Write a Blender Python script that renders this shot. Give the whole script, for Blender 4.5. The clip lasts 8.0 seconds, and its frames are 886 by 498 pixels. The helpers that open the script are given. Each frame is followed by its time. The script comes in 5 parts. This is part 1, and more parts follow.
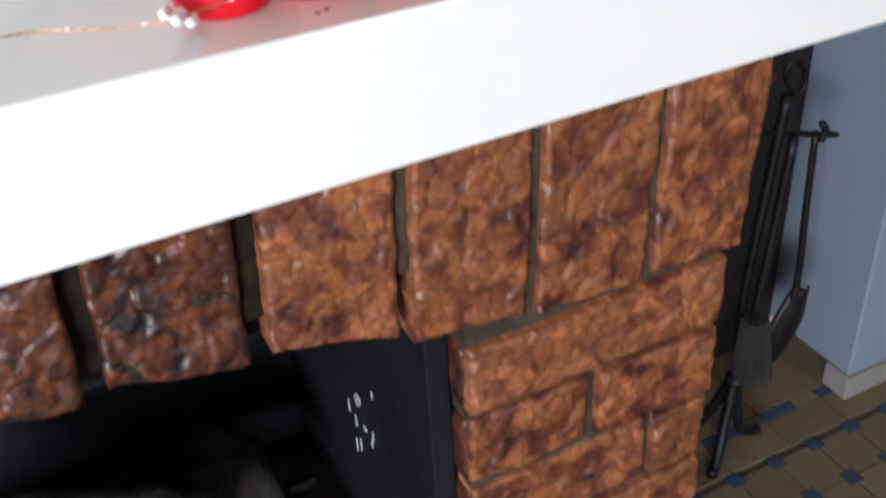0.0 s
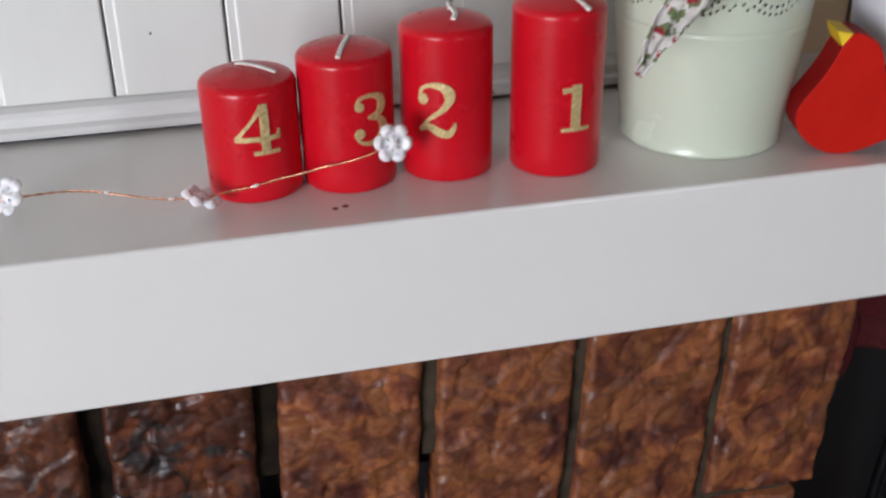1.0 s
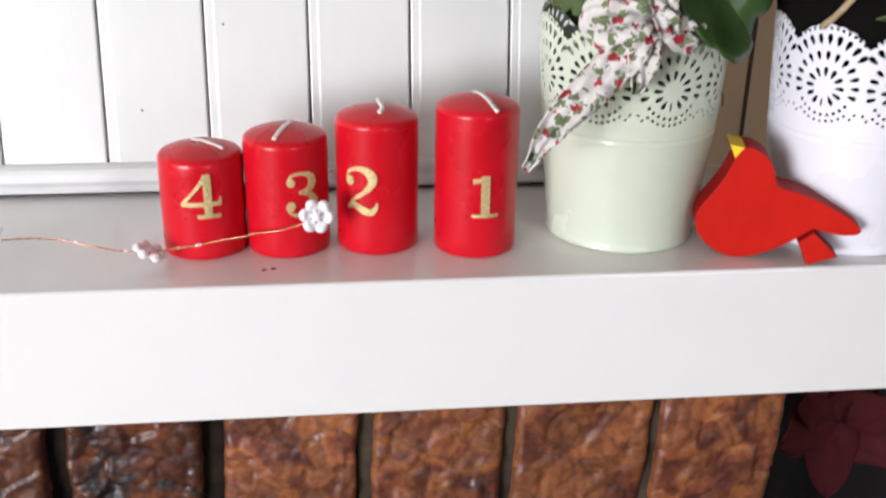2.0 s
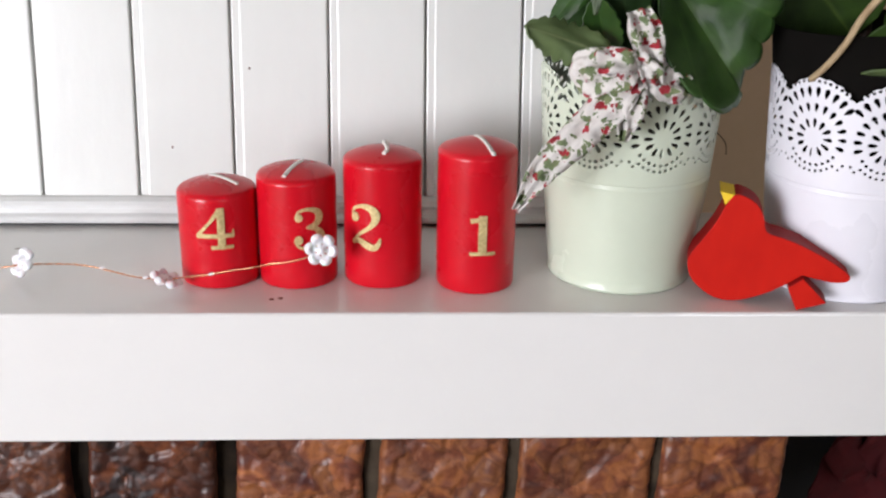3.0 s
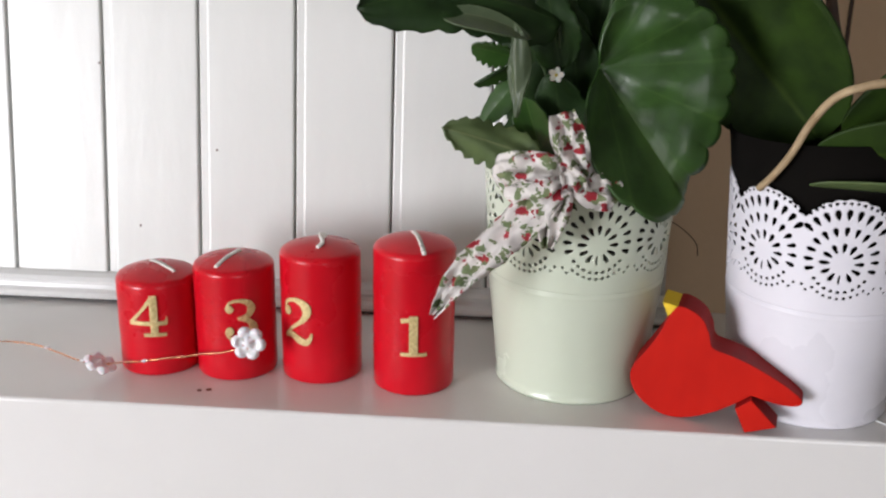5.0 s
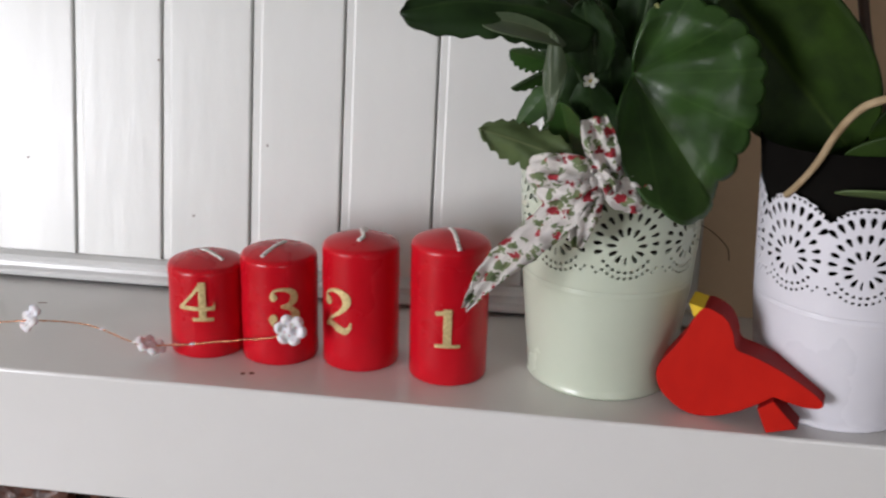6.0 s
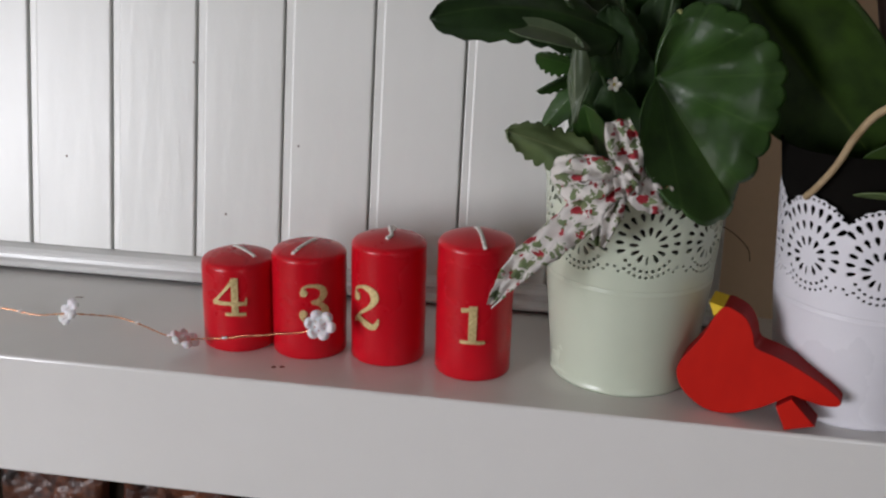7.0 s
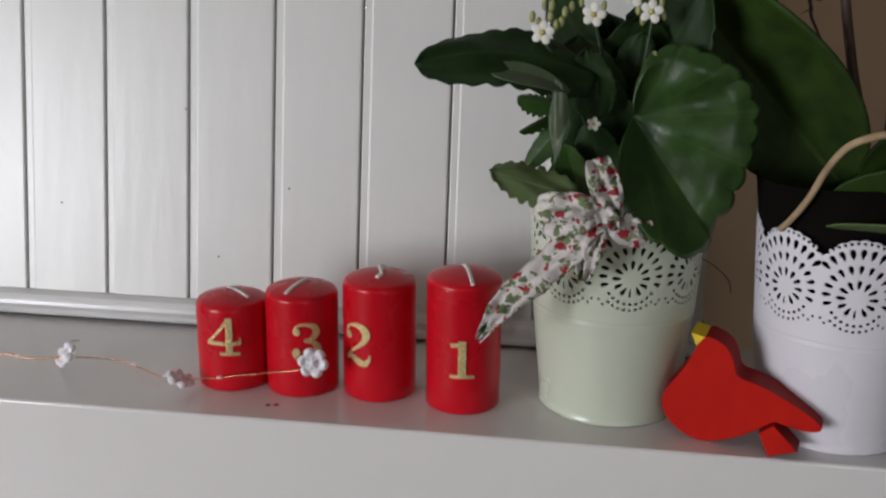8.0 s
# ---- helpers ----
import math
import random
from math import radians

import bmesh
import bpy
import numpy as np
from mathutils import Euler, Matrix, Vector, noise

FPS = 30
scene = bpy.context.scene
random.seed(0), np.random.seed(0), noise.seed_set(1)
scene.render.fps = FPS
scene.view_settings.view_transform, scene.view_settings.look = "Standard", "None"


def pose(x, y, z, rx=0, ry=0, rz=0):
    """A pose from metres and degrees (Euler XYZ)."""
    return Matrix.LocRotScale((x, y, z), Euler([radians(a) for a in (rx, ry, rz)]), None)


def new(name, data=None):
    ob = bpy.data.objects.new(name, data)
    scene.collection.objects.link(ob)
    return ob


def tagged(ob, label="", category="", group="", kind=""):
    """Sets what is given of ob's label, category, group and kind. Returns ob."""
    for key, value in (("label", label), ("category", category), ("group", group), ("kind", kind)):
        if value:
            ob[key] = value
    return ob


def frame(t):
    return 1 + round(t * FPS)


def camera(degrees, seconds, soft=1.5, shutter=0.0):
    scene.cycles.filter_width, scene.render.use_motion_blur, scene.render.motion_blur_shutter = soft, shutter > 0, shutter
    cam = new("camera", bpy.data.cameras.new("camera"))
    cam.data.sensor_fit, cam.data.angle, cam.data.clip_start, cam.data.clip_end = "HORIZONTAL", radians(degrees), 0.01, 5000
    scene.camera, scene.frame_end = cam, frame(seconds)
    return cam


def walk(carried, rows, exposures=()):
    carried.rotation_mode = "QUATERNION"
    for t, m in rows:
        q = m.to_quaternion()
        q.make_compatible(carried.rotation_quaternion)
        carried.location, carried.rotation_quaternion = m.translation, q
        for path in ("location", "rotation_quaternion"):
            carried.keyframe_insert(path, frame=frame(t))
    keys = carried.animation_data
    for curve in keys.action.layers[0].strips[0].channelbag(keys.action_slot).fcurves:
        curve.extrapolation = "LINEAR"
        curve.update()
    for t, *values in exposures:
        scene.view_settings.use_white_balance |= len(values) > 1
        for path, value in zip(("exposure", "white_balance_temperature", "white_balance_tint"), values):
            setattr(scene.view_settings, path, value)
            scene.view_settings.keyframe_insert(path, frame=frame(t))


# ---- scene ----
cam = camera(46.21, 8.0, soft=2.2, shutter=0.5)
# seconds, x, y, z, yaw, pitch, roll
ROWS = [
    (0.0, -0.0180, -0.4858, 1.3125, -27.00, -34.95, 2.95),
    (0.5, 0.0150, -0.4582, 1.3445, -23.25, -32.27, 2.44),
    (1.0, 0.0966, -0.4942, 1.3552, -13.20, -28.56, 0.72),
    (1.5, 0.1561, -0.5472, 1.3634, -9.34, -26.44, -0.72),
    (2.0, 0.1950, -0.5820, 1.3735, -6.40, -23.31, -0.87),
    (2.2, 0.1960, -0.5893, 1.3763, -6.22, -22.37, -1.15),
    (3.3, 0.2545, -0.6204, 1.3843, -1.48, -20.41, -0.78),
    (3.5, 0.2607, -0.6152, 1.3866, -2.25, -19.91, -0.65),
    (4.0, 0.2870, -0.5934, 1.4092, -3.50, -20.55, -0.22),
    (4.5, 0.3140, -0.5830, 1.4071, 0.07, -18.30, -0.38),
    (4.7, 0.3346, -0.5794, 1.4080, 2.23, -18.61, -0.59),
    (5.8, 0.3748, -0.5999, 1.4151, 7.29, -18.66, -1.59),
    (6.0, 0.3719, -0.6069, 1.4153, 7.88, -18.61, -1.60),
    (6.5, 0.3677, -0.6158, 1.4137, 9.63, -18.94, -1.70),
    (7.0, 0.3727, -0.6257, 1.4183, 9.26, -18.49, -1.64),
    (7.5, 0.3791, -0.6330, 1.4156, 8.79, -17.51, -1.83),
    (8.0, 0.3766, -0.6448, 1.4229, 8.40, -16.29, -0.78),
]
# seconds, stops, kelvin, tint
EXPOSURES = [(0.0, 0.92, 6050, 5), (0.3, 0.48, 6080, 6), (0.5, 0.46, 6100, 7), (1.0, 0.16, 6150, 9), (1.5, 0.48, 6200, 10), (2.0, 0.76, 6250, 10), (3.5, 0.58, 6350, 10), (4.0, 0.60, 6400, 10),
             (4.5, 0.58, 6400, 10), (6.0, 0.10, 6350, 10), (7.0, -0.25, 6350, 10), (8.0, -0.33, 6350, 10)]
walk(cam, [(t, pose(x, y, z, 90 + pitch, roll, yaw)) for t, x, y, z, yaw, pitch, roll in ROWS], EXPOSURES)

# ---- light: daylight from a left window behind the camera, plus added right fill ----
world = bpy.data.worlds.new("world")
scene.world = world
world.use_nodes = True
sky = world.node_tree.nodes.new("ShaderNodeTexSky")
sky.sky_type, sky.sun_disc = "NISHITA", False
sky.sun_elevation, sky.sun_rotation = radians(30), radians(200)
world.node_tree.links.new(sky.outputs[0], world.node_tree.nodes["Background"].inputs[0])
world.node_tree.nodes["Background"].inputs[1].default_value = 0.1

SHELF = 1.10          # height of the mantel shelf's top
ROOM = (-4.2, 2.4, -3.2, 0.645, 2.45)   # x from, x to, y from, y to, height


def room_light(name, x, z, width, height, watts, colour):
    lamp = bpy.data.lights.new(name, "AREA")
    lamp.shape, lamp.size, lamp.size_y, lamp.energy, lamp.color = "RECTANGLE", width, height, watts, colour
    ob = new(name, lamp)
    ob.matrix_world = pose(x, ROOM[2] - 0.08, z, 90, 0, 0)
    return ob


room_light("daylight_window_left", -2.75, 1.5, 2.2, 1.3, 205, (0.955, 0.945, 1.0))
# added fill to brighten the alcove; no window is known there
room_light("daylight_window_right", 1.60, 1.5, 0.9, 1.3, 13, (0.97, 0.95, 1.0))


# ---- materials ----
def nodes_of(name, rough=0.5, metal=0.0, coat=0.0):
    m = bpy.data.materials.new(name)
    m.use_nodes = True
    n = m.node_tree.nodes
    b = n["Principled BSDF"]
    b.inputs["Roughness"].default_value, b.inputs["Metallic"].default_value = rough, metal
    b.inputs["Coat Weight"].default_value = coat
    b.inputs["Coat Roughness"].default_value = 0.12
    return m, n, m.node_tree.links, b


def surface(name, colours, scale=8.0, rough=0.5, metal=0.0, coat=0.0, bump=0.0, fine=90.0, stretch=(1, 1, 1), subsurface=0.0, vary=0.0, spread=(0.3, 0.7), detail=6, distort=0.0, rough_vary=0.08, spec=0.5):
    """A material of two or more colours mixed by coarse and fine noise, with relief of two sizes."""
    m, n, link, b = nodes_of(name, rough, metal, coat)
    b.inputs["Specular IOR Level"].default_value = spec
    co = n.new("ShaderNodeTexCoord")
    mp = n.new("ShaderNodeMapping")
    mp.inputs["Scale"].default_value = stretch
    link.new(co.outputs["Object"], mp.inputs["Vector"])
    big, small = n.new("ShaderNodeTexNoise"), n.new("ShaderNodeTexNoise")
    for t, s in ((big, scale), (small, fine)):
        t.inputs["Scale"].default_value, t.inputs["Detail"].default_value = s, detail
        t.inputs["Distortion"].default_value = distort
        link.new(mp.outputs[0], t.inputs["Vector"])
    mix = n.new("ShaderNodeMath")
    mix.operation = "MULTIPLY_ADD"
    link.new(small.outputs["Fac"], mix.inputs[0])
    mix.inputs[1].default_value = 0.3
    add = n.new("ShaderNodeMath")
    add.operation = "MULTIPLY"
    add.inputs[1].default_value = 0.7
    link.new(big.outputs["Fac"], add.inputs[0])
    link.new(add.outputs[0], mix.inputs[2])
    ramp = n.new("ShaderNodeValToRGB")
    el = ramp.color_ramp.elements
    lo, hi = spread
    el[0].position, el[1].position = lo, hi
    el[0].color, el[1].color = (*colours[0], 1), (*colours[-1], 1)
    for i, c in enumerate(colours[1:-1]):
        e = el.new(lo + (hi - lo) * (i + 1) / (len(colours) - 1))
        e.color = (*c, 1)
    link.new(mix.outputs[0], ramp.inputs[0])
    out = ramp.outputs[0]
    if vary:
        info, hsv, rng = n.new("ShaderNodeObjectInfo"), n.new("ShaderNodeHueSaturation"), n.new("ShaderNodeMapRange")
        rng.inputs["To Min"].default_value, rng.inputs["To Max"].default_value = 1 - vary, 1 + vary
        link.new(info.outputs["Random"], rng.inputs["Value"])
        link.new(rng.outputs[0], hsv.inputs["Value"])
        link.new(out, hsv.inputs["Color"])
        out = hsv.outputs[0]
    link.new(out, b.inputs["Base Color"])
    rr = n.new("ShaderNodeMapRange")
    rr.inputs["To Min"].default_value, rr.inputs["To Max"].default_value = max(0.02, rough - rough_vary), min(1, rough + rough_vary)
    link.new(big.outputs["Fac"], rr.inputs["Value"])
    link.new(rr.outputs[0], b.inputs["Roughness"])
    if bump:
        bp = n.new("ShaderNodeBump")
        bp.inputs["Strength"].default_value, bp.inputs["Distance"].default_value = 1.0, bump
        link.new(mix.outputs[0], bp.inputs["Height"])
        link.new(bp.outputs[0], b.inputs["Normal"])
    if subsurface:
        b.inputs["Subsurface Weight"].default_value = subsurface
        b.inputs["Subsurface Radius"].default_value = (0.006, 0.0015, 0.001)
        b.inputs["Subsurface Scale"].default_value = 1.0
    return m


M_SHELF = surface("white_gloss_paint", [(0.735, 0.725, 0.70), (0.77, 0.76, 0.735)], 3, 0.16, fine=40, bump=0.0004, rough_vary=0.05)
M_PANEL = surface("cream_white_panel_paint", [(0.665, 0.675, 0.645), (0.715, 0.725, 0.695)], 9, 0.30, fine=80, bump=0.0012, stretch=(1, 1, 0.35), rough_vary=0.1)
# board paint greyed so the grooves carry their shade in the colour
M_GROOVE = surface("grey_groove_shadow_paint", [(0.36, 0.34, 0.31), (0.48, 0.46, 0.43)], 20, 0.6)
M_TRIM = surface("white_trim_gloss_paint", [(0.66, 0.665, 0.65), (0.72, 0.725, 0.71)], 6, 0.2, fine=50, bump=0.0008)


def stone_material(name, dark, mid, light, pink, soot, rough, coat):
    """Rusty quartzite: ochre and brown chips, maroon veins, pink flecks; soot gives it black blotches of their own shape."""
    m, n, link, b = nodes_of(name, rough, 0, coat)
    b.inputs["Coat Roughness"].default_value = 0.2
    co, info = n.new("ShaderNodeTexCoord"), n.new("ShaderNodeObjectInfo")
    shift = n.new("ShaderNodeVectorMath"); shift.operation = "MULTIPLY_ADD"
    link.new(info.outputs["Random"], shift.inputs[0])
    shift.inputs[1].default_value = (3.1, 5.7, 4.3)
    link.new(co.outputs["Object"], shift.inputs[2])

    def tex(kind, scale, detail=6.0, distort=0.0):
        t = n.new(kind)
        t.inputs["Scale"].default_value = scale
        if kind == "ShaderNodeTexNoise":
            t.inputs["Detail"].default_value, t.inputs["Distortion"].default_value = detail, distort
        link.new(shift.outputs[0], t.inputs["Vector"])
        return t

    def ramp(source, stops):
        r = n.new("ShaderNodeValToRGB")
        el = r.color_ramp.elements
        el[0].position, el[0].color = stops[0][0], (*stops[0][1], 1)
        el[1].position, el[1].color = stops[-1][0], (*stops[-1][1], 1)
        for p, c in stops[1:-1]:
            el.new(p).color = (*c, 1)
        link.new(source, r.inputs[0])
        return r.outputs[0]

    def blend(fac, a_, b_):
        x = n.new("ShaderNodeMix"); x.data_type = "RGBA"
        link.new(fac, x.inputs["Factor"])
        link.new(a_, x.inputs[6])
        if isinstance(b_, tuple):
            x.inputs[7].default_value = (*b_, 1)
        else:
            link.new(b_, x.inputs[7])
        return x.outputs[2]

    big, mids, fine = tex("ShaderNodeTexNoise", 13, 4, 1.0), tex("ShaderNodeTexNoise", 34, 9, 0.5), tex("ShaderNodeTexNoise", 190, 4)
    crack = n.new("ShaderNodeTexVoronoi"); crack.feature = "DISTANCE_TO_EDGE"; crack.inputs["Scale"].default_value = 44
    warp = n.new("ShaderNodeVectorMath"); warp.operation = "MULTIPLY_ADD"
    link.new(mids.outputs["Color"], warp.inputs[0])
    warp.inputs[1].default_value = (0.022, 0.022, 0.022)
    link.new(shift.outputs[0], warp.inputs[2])
    link.new(warp.outputs[0], crack.inputs["Vector"])
    col = ramp(mids.outputs["Fac"], [(0.34, dark), (0.45, mid), (0.55, light), (0.66, mid)])
    hue = ramp(big.outputs["Fac"], [(0.46, (0, 0, 0)), (0.66, (0.6, 0.6, 0.6))])
    col = blend(hue, col, ramp(fine.outputs["Fac"], [(0.35, mid), (0.62, pink)]))
    vein = ramp(crack.outputs["Distance"], [(0.0, (0.38, 0.38, 0.38)), (0.10, (0, 0, 0))])
    col = blend(vein, col, dark)
    if soot:
        patch = tex("ShaderNodeTexNoise", 26, 8, 1.5)
        col = blend(ramp(patch.outputs["Fac"], [(0.62 - soot * 0.28, (0, 0, 0)), (0.70 - soot * 0.20, (0.96, 0.96, 0.96))]), col, (0.012, 0.007, 0.007))
    cell = n.new("ShaderNodeTexVoronoi"); cell.inputs["Scale"].default_value = 44
    link.new(warp.outputs[0], cell.inputs["Vector"])
    pick = n.new("ShaderNodeSeparateXYZ")
    link.new(cell.outputs["Color"], pick.inputs[0])
    shade, tone = n.new("ShaderNodeMapRange"), n.new("ShaderNodeHueSaturation")
    shade.inputs["To Min"].default_value, shade.inputs["To Max"].default_value = 0.62, 1.16
    link.new(pick.outputs["X"], shade.inputs["Value"])
    link.new(shade.outputs[0], tone.inputs["Value"])
    link.new(col, tone.inputs["Color"])
    col = tone.outputs[0]
    rng, hsv = n.new("ShaderNodeMapRange"), n.new("ShaderNodeHueSaturation")
    rng.inputs["To Min"].default_value, rng.inputs["To Max"].default_value = 0.86, 1.14
    link.new(info.outputs["Random"], rng.inputs["Value"])
    link.new(rng.outputs[0], hsv.inputs["Value"])
    link.new(col, hsv.inputs["Color"])
    link.new(hsv.outputs[0], b.inputs["Base Color"])
    rr = n.new("ShaderNodeMapRange")
    rr.inputs["To Min"].default_value, rr.inputs["To Max"].default_value = rough - 0.14, rough + 0.22
    link.new(mids.outputs["Fac"], rr.inputs["Value"])
    link.new(rr.outputs[0], b.inputs["Roughness"])
    height = n.new("ShaderNodeMath"); height.operation = "MULTIPLY_ADD"
    link.new(fine.outputs["Fac"], height.inputs[0])
    height.inputs[1].default_value = 0.25
    link.new(mids.outputs["Fac"], height.inputs[2])
    bp = n.new("ShaderNodeBump")
    bp.inputs["Strength"].default_value, bp.inputs["Distance"].default_value = 1.0, 0.0019
    link.new(height.outputs[0], bp.inputs["Height"])
    link.new(bp.outputs[0], b.inputs["Normal"])
    return m


M_STONE = stone_material("rusty_varnished_stone", (0.050, 0.012, 0.010), (0.145, 0.039, 0.017), (0.275, 0.095, 0.028), (0.295, 0.116, 0.052), 0.0, 0.44, 0.10)
M_SOOTSTONE = stone_material("soot_darkened_stone", (0.020, 0.006, 0.005), (0.074, 0.018, 0.008), (0.150, 0.044, 0.014), (0.125, 0.042, 0.024), 0.44, 0.42, 0.08)
M_SOOTJOINT = surface("sooty_mortar", [(0.004, 0.003, 0.003), (0.026, 0.018, 0.011)], 40, 0.9, bump=0.002, spec=0.1)
M_JOINT = surface("pale_grey_mortar", [(0.022, 0.016, 0.011), (0.080, 0.060, 0.040)], 40, 0.85, bump=0.002, spec=0.15)
M_SOOT_SHADE = surface("black_sooty_steel", [(0.002, 0.002, 0.003), (0.008, 0.0085, 0.012)], 9, 0.7, bump=0.001, spec=0.25)
M_ASH = surface("pale_ash_smear", [(0.25, 0.26, 0.3), (0.55, 0.56, 0.6)], 60, 0.9)
M_LOG = surface("charred_log_bark", [(0.003, 0.003, 0.003), (0.009, 0.007, 0.005), (0.035, 0.024, 0.017)], 30, 0.9, bump=0.01)
M_IRON = surface("black_wrought_iron", [(0.008, 0.008, 0.009), (0.022, 0.021, 0.022)], 40, 0.45, metal=0.6, bump=0.0006)
M_BRISTLE = surface("dark_brush_bristle", [(0.01, 0.009, 0.009), (0.035, 0.03, 0.028)], 80, 0.9)
M_STICK_DARK = surface("dark_joint_line", [(0.05, 0.03, 0.02), (0.09, 0.055, 0.04)], 30, 0.8)
# near-black colour standing for the shade low in the alcove
M_ALCOVESHADE = surface("near_black_stained_wood", [(0.006, 0.004, 0.004), (0.012, 0.008, 0.007)], 8, 0.6, stretch=(1, 1, 0.2), bump=0.001)
M_WALL = surface("brown_wall_panel", [(0.58, 0.41, 0.25), (0.64, 0.46, 0.29)], 4, 0.75, bump=0.001)
M_WHITEWALL = surface("pale_blue_wall_paint", [(0.20, 0.235, 0.30), (0.235, 0.27, 0.335)], 3, 0.6, bump=0.0015)
M_CREAMWALL = surface("beige_room_wall", [(0.22, 0.20, 0.175), (0.27, 0.25, 0.22)], 3, 0.8, bump=0.001)
M_CEIL = surface("white_ceiling_paint", [(0.40, 0.39, 0.37), (0.46, 0.45, 0.43)], 3, 0.9)
M_TILE = surface("ochre_cream_floor_tile", [(0.130, 0.098, 0.052), (0.185, 0.142, 0.080)], 12, 0.35, bump=0.0008, vary=0.08)
M_TILEBLUE = surface("slate_blue_floor_tile", [(0.030, 0.042, 0.088), (0.052, 0.068, 0.125)], 25, 0.35, bump=0.0006, vary=0.1)
M_GROUT = surface("grey_tile_grout", [(0.11, 0.10, 0.08), (0.16, 0.14, 0.11)], 50, 0.9)
M_WAX = surface("red_candle_wax", [(0.50, 0.0035, 0.012), (0.57, 0.005, 0.016)], 18, 0.29, subsurface=0.12, bump=0.0006, fine=70, spec=0.35)
M_WICK = surface("white_cotton_wick", [(0.7, 0.66, 0.6), (0.85, 0.82, 0.78)], 300, 0.9)
M_GOLD = surface("gold_glitter_foil", [(0.42, 0.31, 0.12), (0.80, 0.66, 0.34)], 500, 0.42, metal=0.5, bump=0.0012, fine=1500)
M_GREENPOT = surface("pale_green_enamel", [(0.555, 0.610, 0.485), (0.60, 0.655, 0.53)], 9, 0.25, bump=0.0002, fine=60)
M_WHITEPOT = surface("white_enamel", [(0.74, 0.73, 0.78), (0.80, 0.79, 0.84)], 9, 0.28, bump=0.0002, fine=60)
M_BIRD = surface("red_painted_wood", [(0.42, 0.007, 0.003), (0.52, 0.012, 0.005)], 30, 0.6, bump=0.0005, fine=110, spec=0.12, stretch=(1, 1, 0.4))
# the bird's red darkened, standing for shade on its sides and top
M_BIRDSHADE = surface("dark_red_painted_edge", [(0.22, 0.005, 0.005), (0.29, 0.007, 0.007)], 30, 0.6, bump=0.001, spec=0.15)
M_YELLOW = surface("yellow_painted_wood", [(0.72, 0.48, 0.01), (0.8, 0.56, 0.02)], 30, 0.5, bump=0.0008)
M_COPPER = surface("copper_wire", [(0.75, 0.36, 0.2), (0.85, 0.48, 0.3)], 60, 0.25, metal=1.0)
M_SNOW = surface("frosted_white_plastic", [(0.74, 0.72, 0.75), (0.84, 0.83, 0.85)], 60, 0.25, subsurface=0.15, bump=0.0006, fine=300)
M_SOIL = surface("dark_potting_soil", [(0.008, 0.006, 0.005), (0.035, 0.025, 0.018)], 120, 0.95, bump=0.004)
M_BLACKPOT = surface("black_plastic_inner_pot", [(0.003, 0.0025, 0.002), (0.006, 0.005, 0.004)], 30, 0.95, spec=0.1)
M_ROOT = surface("tan_aerial_root", [(0.30, 0.21, 0.11), (0.45, 0.34, 0.2)], 90, 0.7, bump=0.0008)
M_STICK = surface("dark_brown_plant_stick", [(0.03, 0.014, 0.009), (0.07, 0.035, 0.022)], 60, 0.6)
M_STEM = surface("green_plant_stem", [(0.015, 0.035, 0.010), (0.035, 0.065, 0.02)], 40, 0.5)
M_PETAL = surface("white_flower_petal", [(0.75, 0.73, 0.62), (0.86, 0.85, 0.78)], 120, 0.6, subsurface=0.1)
M_STAMEN = surface("yellow_flower_heart", [(0.45, 0.36, 0.08), (0.6, 0.5, 0.14)], 200, 0.7)
M_BUD = surface("yellow_green_bud", [(0.22, 0.26, 0.08), (0.42, 0.42, 0.18)], 150, 0.6)
M_MARK = surface("brown_stain", [(0.10, 0.05, 0.03), (0.2, 0.11, 0.07)], 200, 0.7)
M_GLASS = surface("window_frame_white", [(0.75, 0.75, 0.74), (0.8, 0.8, 0.79)], 6, 0.4)


